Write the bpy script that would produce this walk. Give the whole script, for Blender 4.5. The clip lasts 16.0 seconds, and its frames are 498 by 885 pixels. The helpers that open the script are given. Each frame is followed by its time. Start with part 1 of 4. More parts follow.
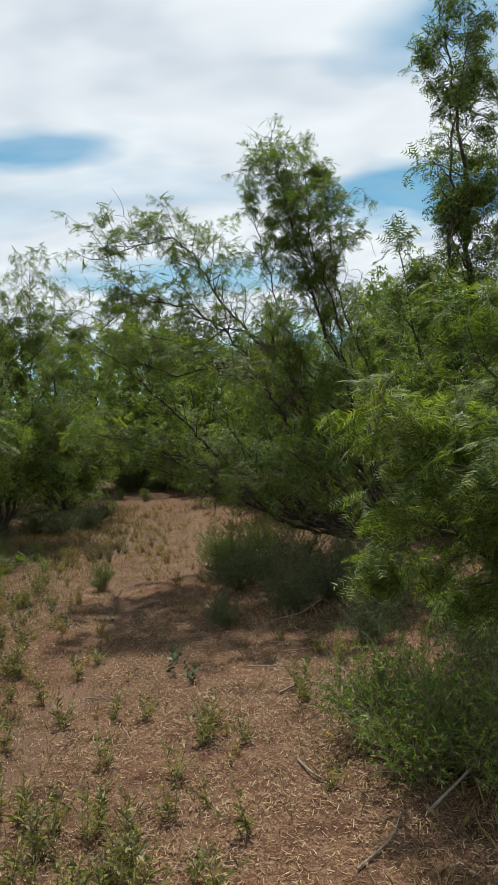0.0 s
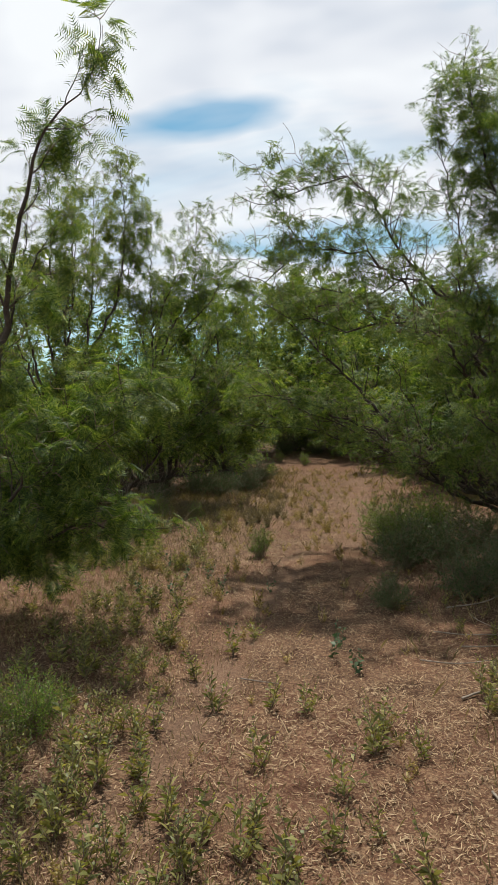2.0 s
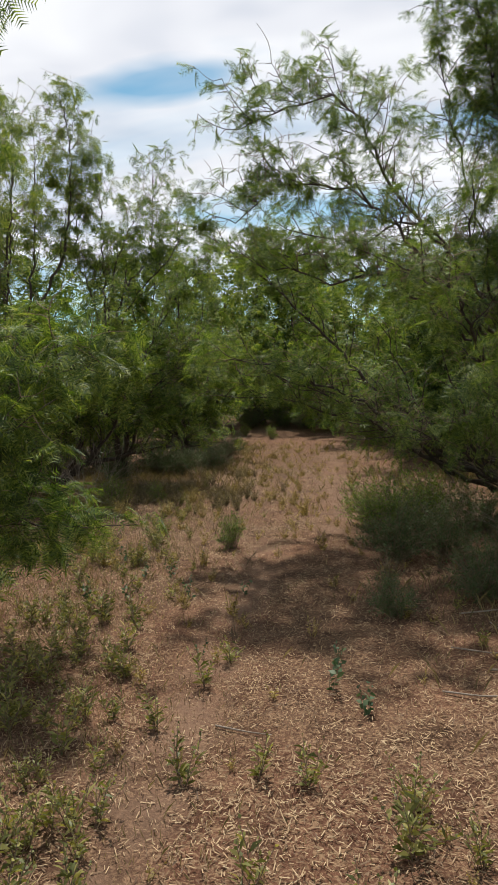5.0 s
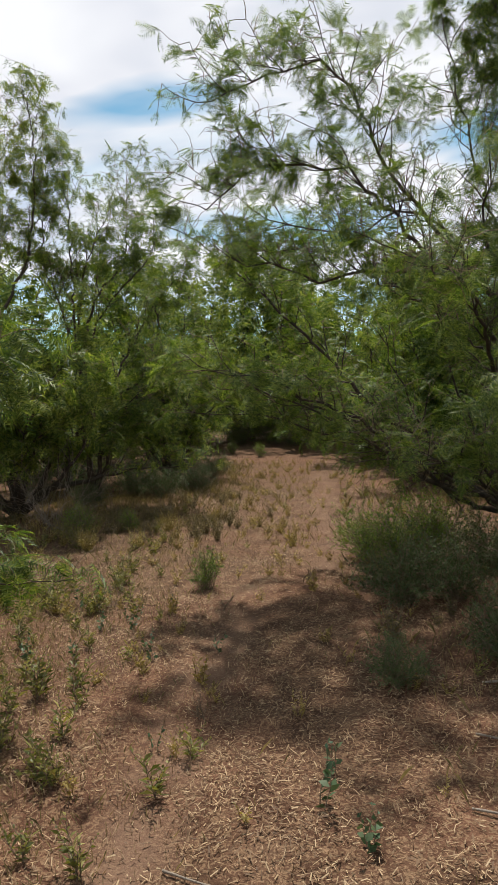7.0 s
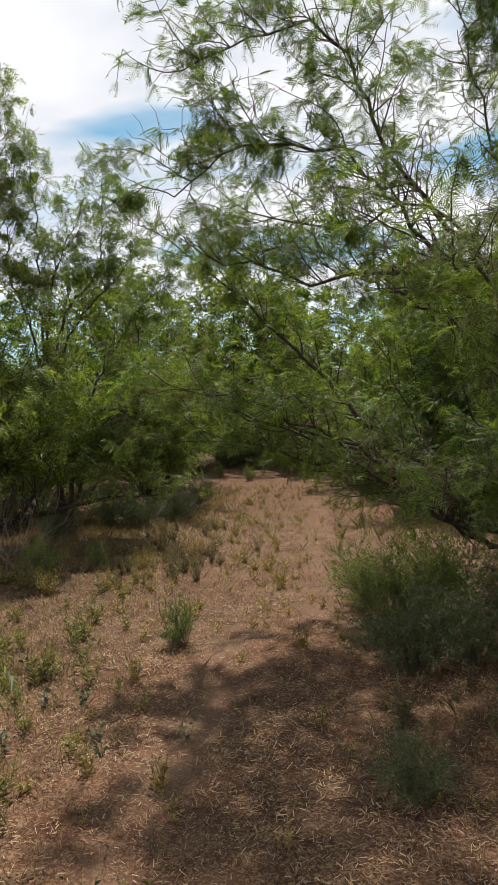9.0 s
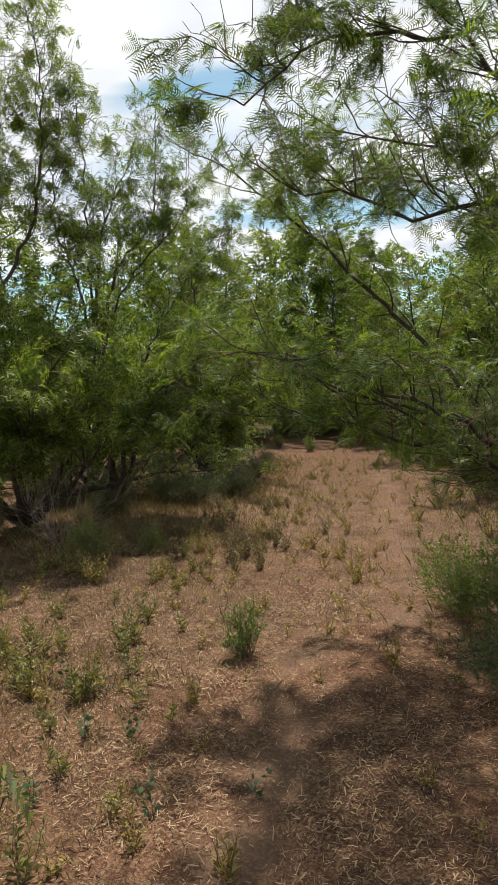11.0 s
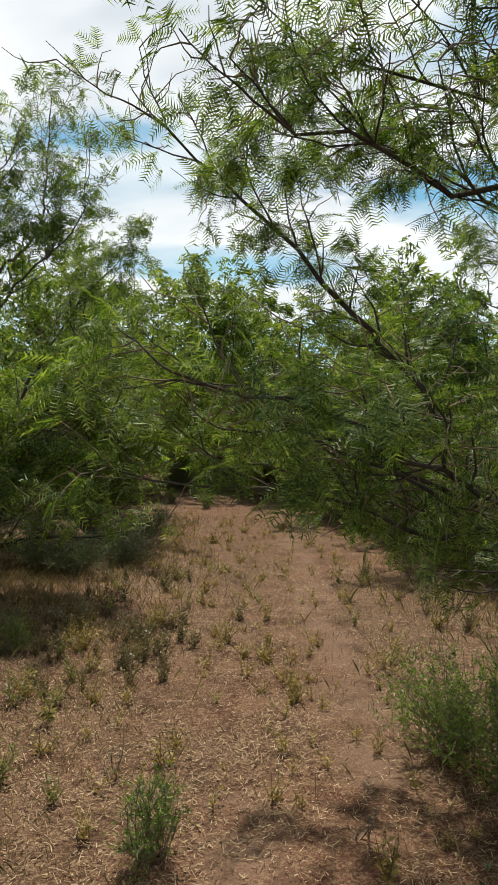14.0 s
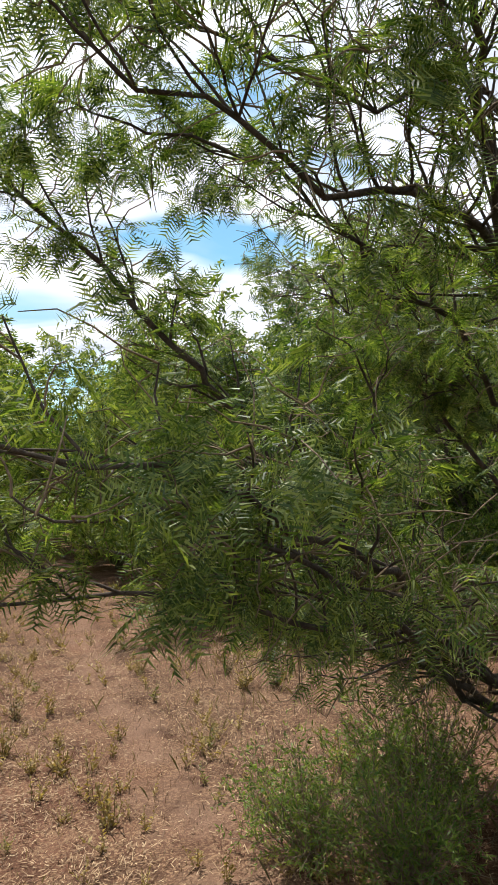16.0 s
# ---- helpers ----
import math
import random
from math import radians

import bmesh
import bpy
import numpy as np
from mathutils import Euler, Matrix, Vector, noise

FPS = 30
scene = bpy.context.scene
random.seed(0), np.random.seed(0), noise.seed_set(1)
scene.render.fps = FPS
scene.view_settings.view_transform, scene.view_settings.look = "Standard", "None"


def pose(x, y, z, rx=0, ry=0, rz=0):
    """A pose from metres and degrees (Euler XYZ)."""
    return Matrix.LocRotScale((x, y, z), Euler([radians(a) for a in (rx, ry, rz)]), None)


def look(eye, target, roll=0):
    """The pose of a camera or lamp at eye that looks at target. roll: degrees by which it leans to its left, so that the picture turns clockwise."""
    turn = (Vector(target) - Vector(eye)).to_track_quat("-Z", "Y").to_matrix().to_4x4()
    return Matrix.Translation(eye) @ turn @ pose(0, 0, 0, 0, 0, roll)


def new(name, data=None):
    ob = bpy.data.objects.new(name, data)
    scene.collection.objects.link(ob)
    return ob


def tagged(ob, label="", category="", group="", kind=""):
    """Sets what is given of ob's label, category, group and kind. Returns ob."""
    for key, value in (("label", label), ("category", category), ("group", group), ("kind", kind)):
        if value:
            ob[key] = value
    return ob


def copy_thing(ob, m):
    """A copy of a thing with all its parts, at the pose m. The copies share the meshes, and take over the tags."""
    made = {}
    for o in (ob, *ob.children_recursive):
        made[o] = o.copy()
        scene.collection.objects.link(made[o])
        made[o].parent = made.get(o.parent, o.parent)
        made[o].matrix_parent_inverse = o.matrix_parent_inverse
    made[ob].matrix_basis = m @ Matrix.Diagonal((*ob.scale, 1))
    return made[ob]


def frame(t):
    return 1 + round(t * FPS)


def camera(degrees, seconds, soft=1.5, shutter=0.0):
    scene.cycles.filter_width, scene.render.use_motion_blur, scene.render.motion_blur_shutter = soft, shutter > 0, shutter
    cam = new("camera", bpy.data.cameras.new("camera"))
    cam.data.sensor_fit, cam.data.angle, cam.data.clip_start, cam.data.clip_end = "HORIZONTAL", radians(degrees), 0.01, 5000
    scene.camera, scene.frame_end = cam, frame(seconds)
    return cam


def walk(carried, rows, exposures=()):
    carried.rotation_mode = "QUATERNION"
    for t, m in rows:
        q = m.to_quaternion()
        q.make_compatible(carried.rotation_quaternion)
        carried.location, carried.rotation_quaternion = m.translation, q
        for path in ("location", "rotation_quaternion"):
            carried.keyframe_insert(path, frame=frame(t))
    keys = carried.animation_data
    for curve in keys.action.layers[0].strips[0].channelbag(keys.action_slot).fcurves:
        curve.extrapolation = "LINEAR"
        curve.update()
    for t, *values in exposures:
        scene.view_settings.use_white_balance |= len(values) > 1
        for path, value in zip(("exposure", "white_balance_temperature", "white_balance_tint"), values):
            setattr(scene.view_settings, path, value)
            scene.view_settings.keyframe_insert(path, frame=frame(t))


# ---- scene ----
cam = camera(39.1, 16.0, soft=0.8)
METRES, EYE, TILT, LEAN, TURN = 6.1, 1.56, 0.0, 0.0, 0.0
ROWS = [
    (0.0, 0.0, 0.0, 0.0, -0.03, -0.54, 3.06),
    (0.5, -0.0121, 0.0144, -0.0032, 4.9, -2.24, 3.53),
    (1.0, -0.0056, 0.0385, -0.0065, 9.23, -2.37, 2.24),
    (1.5, -0.009, 0.063, -0.0112, 10.67, -4.11, 0.43),
    (2.0, -0.0227, 0.0884, -0.0058, 12.87, -2.85, 1.55),
    (2.5, -0.0326, 0.1174, -0.007, 12.48, -4.2, 3.09),
    (3.0, -0.0304, 0.1531, -0.0129, 11.68, -3.43, 0.57),
    (3.5, -0.0452, 0.1927, -0.0155, 12.2, -3.89, 0.91),
    (4.0, -0.0615, 0.2183, -0.0129, 12.81, -5.61, 1.04),
    (4.5, -0.0661, 0.2275, -0.012, 10.33, -5.43, 1.39),
    (7.0, -0.0729, 0.38, -0.0147, 9.02, -3.99, 2.16),
    (7.5, -0.0654, 0.4136, -0.0112, 8.28, -2.05, 0.64),
    (8.0, -0.072, 0.4471, -0.0124, 7.55, -2.39, 1.14),
    (10.5, -0.1001, 0.5931, -0.0098, 10.2, -2.34, 4.13),
    (11.0, -0.1201, 0.6261, -0.0093, 12.78, -5.0, 2.06),
    (11.5, -0.1286, 0.6637, -0.0094, 17.1, -2.46, 0.59),
    (12.0, -0.1396, 0.6947, -0.0085, 15.18, -1.99, 0.58),
    (12.5, -0.1632, 0.7251, -0.0075, 16.79, -2.19, 1.58),
    (13.0, -0.1767, 0.7588, -0.0108, 15.73, -2.03, -0.65),
    (13.5, -0.1802, 0.7948, -0.0105, 12.24, -2.77, -2.94),
    (14.0, -0.192, 0.829, -0.009, 3.43, -1.08, -0.66),
    (14.5, -0.1994, 0.8577, -0.0044, -2.39, -1.02, 0.98),
    (15.0, -0.1974, 0.8869, -0.0001, -8.28, -2.06, -0.45),
    (15.5, -0.2052, 0.9058, 0.0016, -14.4, 0.87, -0.5),
    (16.0, -0.2284, 0.9306, 0.0044, -17.26, 1.65, 3.18),
]
EXPO = [(0.0, 0.08, 6050, 4), (1.5, 0.14, 6200, 7), (8.0, 0.24, 6300, 10), (11.0, 0.36, 6400, 8), (12.0, 0.25, 6250, 6), (14.0, 0.27, 6300, 4), (15.2, 0.54, 6150, 9), (16.0, 0.66, 6150, 12)]
walk(cam, [(t, pose(0, 0, EYE, TILT, LEAN, TURN) @ pose(METRES * x, METRES * y, METRES * z, 90 + pitch, roll, yaw)) for t, x, y, z, yaw, pitch, roll in ROWS],
     exposures=EXPO)

# ---- world, sun and sky ----
SUN_WAY = Vector((-0.04, 0.42, 1.0)).normalized()
ELEV = math.asin(SUN_WAY.z)
AZIM = math.atan2(SUN_WAY.x, SUN_WAY.y)

world = bpy.data.worlds.new("sky")
scene.world = world
world.use_nodes = True


def link(nt, a, b):
    nt.links.new(a, b)


def node(nt, kind, **values):
    n = nt.nodes.new(kind)
    for k, v in values.items():
        n.inputs[k.replace("_", " ")].default_value = v
    return n


def maths(nt, op, a, b=None, clamp=False):
    n = nt.nodes.new("ShaderNodeMath")
    n.operation, n.use_clamp = op, clamp
    for i, v in enumerate((a, b)):
        if v is None:
            continue
        if isinstance(v, (int, float)):
            n.inputs[i].default_value = v
        else:
            link(nt, v, n.inputs[i])
    return n.outputs[0]


def ramp(nt, fac, stops):
    n = nt.nodes.new("ShaderNodeValToRGB")
    els = n.color_ramp.elements
    while len(els) < len(stops):
        els.new(0.5)
    for e, (p, c) in zip(els, stops):
        e.position, e.color = p, (*c, 1)
    link(nt, fac, n.inputs["Fac"])
    return n.outputs["Color"]


def mixc(nt, fac, a, b, kind="MIX"):
    n = nt.nodes.new("ShaderNodeMix")
    n.data_type, n.blend_type = "RGBA", kind
    for s, v in ((n.inputs[0], fac), (n.inputs[6], a), (n.inputs[7], b)):
        if isinstance(v, (int, float)):
            s.default_value = v
        elif isinstance(v, tuple):
            s.default_value = (*v, 1)
        else:
            link(nt, v, s)
    return n.outputs[2]


def build_sky():
    nt = world.node_tree
    nt.nodes.clear()
    out = nt.nodes.new("ShaderNodeOutputWorld")
    bg = node(nt, "ShaderNodeBackground", Strength=0.085)
    sky = nt.nodes.new("ShaderNodeTexSky")
    sky.sky_type, sky.sun_disc = "NISHITA", False
    sky.sun_elevation, sky.sun_rotation = ELEV, AZIM
    co = nt.nodes.new("ShaderNodeTexCoord")
    sep = nt.nodes.new("ShaderNodeSeparateXYZ")
    link(nt, co.outputs["Generated"], sep.inputs[0])
    # the cloud layer is flat and high up: its plane coordinates
    h = maths(nt, "MAXIMUM", maths(nt, "ADD", sep.outputs[2], 0.10), 0.02)
    px, py = maths(nt, "DIVIDE", sep.outputs[0], h), maths(nt, "DIVIDE", sep.outputs[1], h)
    com = nt.nodes.new("ShaderNodeCombineXYZ")
    link(nt, px, com.inputs[0])
    link(nt, py, com.inputs[1])
    n1 = node(nt, "ShaderNodeTexNoise", Scale=0.9, Detail=5.0, Roughness=0.5, Distortion=0.4)
    n2 = node(nt, "ShaderNodeTexNoise", Scale=2.2, Detail=3.0, Roughness=0.5, Distortion=0.3)
    shift = nt.nodes.new("ShaderNodeMapping")
    shift.inputs["Location"].default_value = CLOUD_SHIFT
    shift.inputs["Scale"].default_value = (0.75, 1.0, 1.0)
    link(nt, com.outputs[0], shift.inputs[0])
    link(nt, shift.outputs[0], n1.inputs["Vector"])
    link(nt, shift.outputs[0], n2.inputs["Vector"])
    cover = n1.outputs["Fac"]
    # gaps of blue in the layer
    gap = None
    for cx, cy, wx, wy, depth in GAPS:
        dx = maths(nt, "DIVIDE", maths(nt, "SUBTRACT", px, cx), wx)
        dy = maths(nt, "DIVIDE", maths(nt, "SUBTRACT", py, cy), wy)
        d = maths(nt, "SQRT", maths(nt, "ADD", maths(nt, "MULTIPLY", dx, dx), maths(nt, "MULTIPLY", dy, dy)))
        d = maths(nt, "ADD", d, maths(nt, "MULTIPLY", maths(nt, "SUBTRACT", n2.outputs["Fac"], 0.5), 3.2))
        g = maths(nt, "MULTIPLY", maths(nt, "SUBTRACT", 1.5, d, clamp=True), depth)
        gap = g if gap is None else maths(nt, "MAXIMUM", gap, g)
    low = maths(nt, "MULTIPLY", maths(nt, "SUBTRACT", 0.26, sep.outputs[2], clamp=True), 2.1)
    dens = maths(nt, "SUBTRACT", maths(nt, "ADD", cover, 0.22), maths(nt, "ADD", maths(nt, "MULTIPLY", gap, 0.27), low))
    clear = maths(nt, "MULTIPLY", maths(nt, "SUBTRACT", sep.outputs[2], 0.62, clamp=True), 1.7)
    dens = maths(nt, "SUBTRACT", dens, clear)
    mask = ramp(nt, dens, [(0.30, (0, 0, 0)), (0.60, (1, 1, 1))])
    shade = ramp(nt, n2.outputs["Fac"], [(0.30, (6.3, 6.7, 7.5)), (0.47, (8.9, 8.9, 9.2)), (0.62, (10.3, 10.2, 10.2))])
    blue = mixc(nt, 1.0, sky.outputs[0], (0.88, 1.27, 1.19), "MULTIPLY")
    link(nt, mixc(nt, mask, blue, shade), bg.inputs["Color"])
    link(nt, bg.outputs[0], out.inputs[0])


CLOUD_SHIFT = (3.1, 1.7, 0.0)
GAPS = [(-0.52, 1.88, 0.20, 0.10, 0.9), (0.44, 1.42, 0.25, 0.20, 1.3), (1.13, 1.9, 0.4, 0.2, 1.2), (-0.2, 3.0, 0.45, 0.28, 0.9), (0.7, 2.3, 0.35, 0.3, 1.3)]
build_sky()

sun = new("sun", bpy.data.lights.new("sun", "SUN"))
sun.data.energy, sun.data.angle, sun.data.color = 5.0, radians(1.6), (1.0, 0.94, 0.84)
sun.matrix_world = look(SUN_WAY * 50, (0, 0, 0))


# ---- materials ----
def material(name, rough=0.8, spec=0.3):
    m = bpy.data.materials.new(name)
    m.use_nodes = True
    b = m.node_tree.nodes["Principled BSDF"]
    b.inputs["Roughness"].default_value = rough
    b.inputs["Specular IOR Level"].default_value = spec
    return m, m.node_tree, b


def coords(nt, scale=1.0):
    co = nt.nodes.new("ShaderNodeTexCoord")
    mp = nt.nodes.new("ShaderNodeMapping")
    mp.inputs["Scale"].default_value = (scale, scale, scale) if isinstance(scale, (int, float)) else scale
    link(nt, co.outputs["Object"], mp.inputs[0])
    return mp.outputs[0]


def noise_at(nt, vec, scale, detail=4.0, rough=0.55, distortion=0.0):
    n = node(nt, "ShaderNodeTexNoise", Scale=scale, Detail=detail, Roughness=rough, Distortion=distortion)
    link(nt, vec, n.inputs["Vector"])
    return n.outputs["Fac"]


def leaf_material(name, dark, mid, light, through_light, share=0.35, scale=1.3, gloss=0.5):
    """Thin leaves: colour differs from leaf to leaf and from bough to bough, and light comes through."""
    m, nt, b = material(name, gloss, 0.35)
    info = nt.nodes.new("ShaderNodeNewGeometry")
    ob = nt.nodes.new("ShaderNodeObjectInfo")
    vec = coords(nt)
    f = maths(nt, "ADD", maths(nt, "MULTIPLY", info.outputs["Random Per Island"], 0.62), maths(nt, "MULTIPLY", noise_at(nt, vec, scale, 3.0), 0.55))
    f = maths(nt, "ADD", f, maths(nt, "MULTIPLY", maths(nt, "SUBTRACT", ob.outputs["Random"], 0.5), 0.16))
    col = ramp(nt, f, [(0.28, dark), (0.58, mid), (0.88, light)])
    link(nt, col, b.inputs["Base Color"])
    tr = nt.nodes.new("ShaderNodeBsdfTranslucent")
    link(nt, mixc(nt, 1.0, col, through_light, "MULTIPLY"), tr.inputs["Color"])
    mix = nt.nodes.new("ShaderNodeMixShader")
    mix.inputs[0].default_value = share
    link(nt, b.outputs[0], mix.inputs[1])
    link(nt, tr.outputs[0], mix.inputs[2])
    link(nt, mix.outputs[0], nt.nodes["Material Output"].inputs[0])
    return m


LEAF = leaf_material("mesquite_leaf", (0.022, 0.044, 0.010), (0.074, 0.117, 0.022), (0.215, 0.25, 0.066), (1.65, 1.75, 0.6), 0.40, gloss=0.5)
# lighter, yellower mesquite leaf: the sun on brighter crowns is put into its colour
LEAF_SUNLIT = leaf_material("sunlit_leaf", (0.032, 0.058, 0.011), (0.100, 0.146, 0.025), (0.27, 0.29, 0.068), (1.55, 1.65, 0.6), 0.42, gloss=0.52)
SHRUB = leaf_material("shrub_leaf", (0.052, 0.10, 0.018), (0.125, 0.185, 0.03), (0.24, 0.29, 0.055), (1.5, 1.6, 0.7), 0.35, 4.0)
# darker version of the shrub leaf: the shade under the trees is in the colour
SHADED_SHRUB = leaf_material("shaded_shrub_leaf", (0.04, 0.066, 0.02), (0.068, 0.10, 0.03), (0.115, 0.15, 0.05), (1.1, 1.3, 0.8), 0.2, 4.0)
WEED = leaf_material("weed_leaf", (0.075, 0.083, 0.024), (0.158, 0.160, 0.046), (0.31, 0.27, 0.092), (1.5, 1.5, 0.6), 0.36, 5.0)
WEED_DARK = leaf_material("dark_weed_leaf", (0.03, 0.06, 0.03), (0.05, 0.09, 0.04), (0.10, 0.13, 0.06), (1.2, 1.3, 0.7), 0.2, 9.0)
DRY_WEED = leaf_material("dry_weed_leaf", (0.13, 0.095, 0.03), (0.26, 0.20, 0.068), (0.42, 0.33, 0.14), (1.4, 1.3, 0.6), 0.4, 5.0)
GRASS = leaf_material("grass_blade", (0.085, 0.072, 0.028), (0.17, 0.138, 0.052), (0.29, 0.215, 0.095), (1.2, 1.2, 0.8), 0.25, 1.2)
STRAW = leaf_material("dry_straw", (0.105, 0.060, 0.033), (0.24, 0.148, 0.078), (0.42, 0.295, 0.168), (1.0, 0.9, 0.7), 0.12, 1.6, gloss=0.7)


def bark_material(name, dark, light):
    m, nt, b = material(name, 0.9, 0.15)
    vec = coords(nt)
    f = noise_at(nt, vec, 14.0, 6.0, 0.65)
    g = noise_at(nt, vec, 90.0, 3.0, 0.6)
    link(nt, ramp(nt, maths(nt, "ADD", maths(nt, "MULTIPLY", f, 0.7), maths(nt, "MULTIPLY", g, 0.3)), [(0.32, dark), (0.7, light)]), b.inputs["Base Color"])
    bump = node(nt, "ShaderNodeBump", Strength=0.7, Distance=0.012)
    link(nt, g, bump.inputs["Height"])
    link(nt, bump.outputs[0], b.inputs["Normal"])
    return m


BARK = bark_material("mesquite_bark", (0.028, 0.022, 0.018), (0.12, 0.095, 0.075))
TWIG = bark_material("twig_bark", (0.09, 0.065, 0.042), (0.30, 0.225, 0.15))
DEAD = bark_material("dead_wood", (0.13, 0.10, 0.075), (0.36, 0.30, 0.24))


def soil_material():
    m, nt, b = material("red_soil", 0.95, 0.1)
    vec = coords(nt)
    big = noise_at(nt, vec, 0.55, 5.0, 0.6, 0.6)
    mid = noise_at(nt, vec, 4.5, 5.0, 0.65, 0.5)
    fine = noise_at(nt, vec, 60.0, 4.0, 0.7)
    grit = noise_at(nt, vec, 260.0, 2.0, 0.6)
    earth = ramp(nt, mid, [(0.3, (0.058, 0.031, 0.019)), (0.55, (0.108, 0.060, 0.037)), (0.75, (0.185, 0.112, 0.071))])
    red = ramp(nt, mid, [(0.3, (0.075, 0.034, 0.021)), (0.7, (0.175, 0.088, 0.055))])
    col = mixc(nt, ramp(nt, big, [(0.42, (0, 0, 0)), (0.62, (1, 1, 1))]), earth, red)
    # crumbs of straw and leaf litter trodden into the earth
    st = nt.nodes.new("ShaderNodeTexNoise")
    st.inputs["Scale"].default_value, st.inputs["Detail"].default_value, st.inputs["Distortion"].default_value = 38.0, 3.0, 2.2
    link(nt, vec, st.inputs["Vector"])
    lit = maths(nt, "MULTIPLY", ramp(nt, st.outputs["Fac"], [(0.49, (0, 0, 0)), (0.56, (1, 1, 1))]), ramp(nt, mid, [(0.30, (0.1, 0.1, 0.1)), (0.52, (0.9, 0.9, 0.9))]))
    col = mixc(nt, lit, col, (0.235, 0.15, 0.09))
    col = mixc(nt, 0.8, col, ramp(nt, fine, [(0.3, (0.45, 0.42, 0.40)), (0.7, (1.35, 1.3, 1.25))]), "MULTIPLY")
    # two trodden strips of pale dust, worn by feet
    at = nt.nodes.new("ShaderNodeSeparateXYZ")
    link(nt, vec, at.inputs[0])
    worn = None
    for middle, slant, wide, start, end in ((-1.17, -0.02, 0.22, 1.5, 8.0), (-0.26, -0.06, 0.26, 8.0, 17.0)):
        off = maths(nt, "DIVIDE", maths(nt, "SUBTRACT", at.outputs[0], maths(nt, "ADD", middle, maths(nt, "MULTIPLY", at.outputs[1], slant))), wide)
        one = maths(nt, "SUBTRACT", 1.0, maths(nt, "MULTIPLY", off, off), clamp=True)
        one = maths(nt, "MULTIPLY", one, maths(nt, "MULTIPLY", maths(nt, "GREATER_THAN", at.outputs[1], start), maths(nt, "LESS_THAN", at.outputs[1], end)))
        worn = one if worn is None else maths(nt, "MAXIMUM", worn, one)
    worn = maths(nt, "MULTIPLY", worn, ramp(nt, noise_at(nt, vec, 3.0, 4.0), [(0.38, (0.0, 0.0, 0.0)), (0.62, (0.6, 0.6, 0.6))]))
    col = mixc(nt, worn, col, (0.205, 0.125, 0.083))
    col = mixc(nt, 0.3, col, ramp(nt, grit, [(0.35, (0.6, 0.58, 0.55)), (0.65, (1.3, 1.3, 1.3))]), "MULTIPLY")
    link(nt, col, b.inputs["Base Color"])
    bump = node(nt, "ShaderNodeBump", Strength=0.8, Distance=0.02)
    link(nt, maths(nt, "ADD", maths(nt, "MULTIPLY", fine, 0.7), maths(nt, "MULTIPLY", grit, 0.3)), bump.inputs["Height"])
    link(nt, bump.outputs[0], b.inputs["Normal"])
    return m


SOIL = soil_material()


# ---- mesh tools ----
def mesh_from(name, verts, faces, mat, smooth=False):
    """One mesh from arrays of vertices and of faces with k corners each."""
    verts, faces = np.asarray(verts, np.float32), np.asarray(faces, np.int32)
    me = bpy.data.meshes.new(name)
    me.vertices.add(len(verts))
    me.vertices.foreach_set("co", verts.ravel())
    k = faces.shape[1]
    me.loops.add(faces.size)
    me.loops.foreach_set("vertex_index", faces.ravel())
    me.polygons.add(len(faces))
    me.polygons.foreach_set("loop_start", np.arange(0, faces.size, k, dtype=np.int32))
    me.update(calc_edges=True)
    if smooth:
        me.polygons.foreach_set("use_smooth", np.ones(len(faces), dtype=bool))
    me.materials.append(mat)
    return me


def part(name, me, parent, label="", kind=""):
    ob = new(name, me)
    ob.parent = parent
    return tagged(ob, label, kind=kind)


class Soup:
    """Gathers pieces of one mesh."""

    def __init__(self):
        self.v, self.f, self.n = [], [], 0

    def add(self, v, f):
        self.v.append(v)
        self.f.append(f + self.n)
        self.n += len(v)

    def mesh(self, name, mat, smooth=False):
        return mesh_from(name, np.concatenate(self.v), np.concatenate(self.f), mat, smooth)


def smooth_line(points, step):
    """A Catmull-Rom line through points, cut about every step metres."""
    p = np.asarray(points, float)
    p = np.vstack([2 * p[0] - p[1], p, 2 * p[-1] - p[-2]])
    out = []
    for i in range(1, len(p) - 2):
        n = max(2, int(np.linalg.norm(p[i + 1] - p[i]) / step))
        for u in np.arange(n) / n:
            out.append(0.5 * (2 * p[i] + (p[i + 1] - p[i - 1]) * u + (2 * p[i - 1] - 5 * p[i] + 4 * p[i + 1] - p[i + 2]) * u * u
                              + (3 * p[i] - p[i - 1] - 3 * p[i + 1] + p[i + 2]) * u ** 3))
    out.append(p[-2])
    return np.array(out)


def tube(pts, r0, r1, sides, power=1.0):
    pts = np.asarray(pts, float)
    n = len(pts)
    tan = np.gradient(pts, axis=0)
    tan /= np.linalg.norm(tan, axis=1, keepdims=True) + 1e-9
    ref = np.array([0.3, 0.9, 0.2]) if abs(tan[0] @ [0.3, 0.9, 0.2]) < 0.85 else np.array([0.9, -0.2, 0.3])
    a = np.cross(tan, ref)
    a /= np.linalg.norm(a, axis=1, keepdims=True) + 1e-9
    b = np.cross(tan, a)
    r = r0 + (r1 - r0) * np.linspace(0, 1, n) ** power
    ang = np.arange(sides) * 2 * np.pi / sides
    ring = a[:, None] * np.cos(ang)[None, :, None] + b[:, None] * np.sin(ang)[None, :, None]
    v = (pts[:, None] + ring * r[:, None, None]).reshape(-1, 3)
    i, j = np.meshgrid(np.arange(n - 1), np.arange(sides), indexing="ij")
    k = (j + 1) % sides
    f = np.stack([i * sides + j, i * sides + k, (i + 1) * sides + k, (i + 1) * sides + j], -1).reshape(-1, 4)
    return v, f


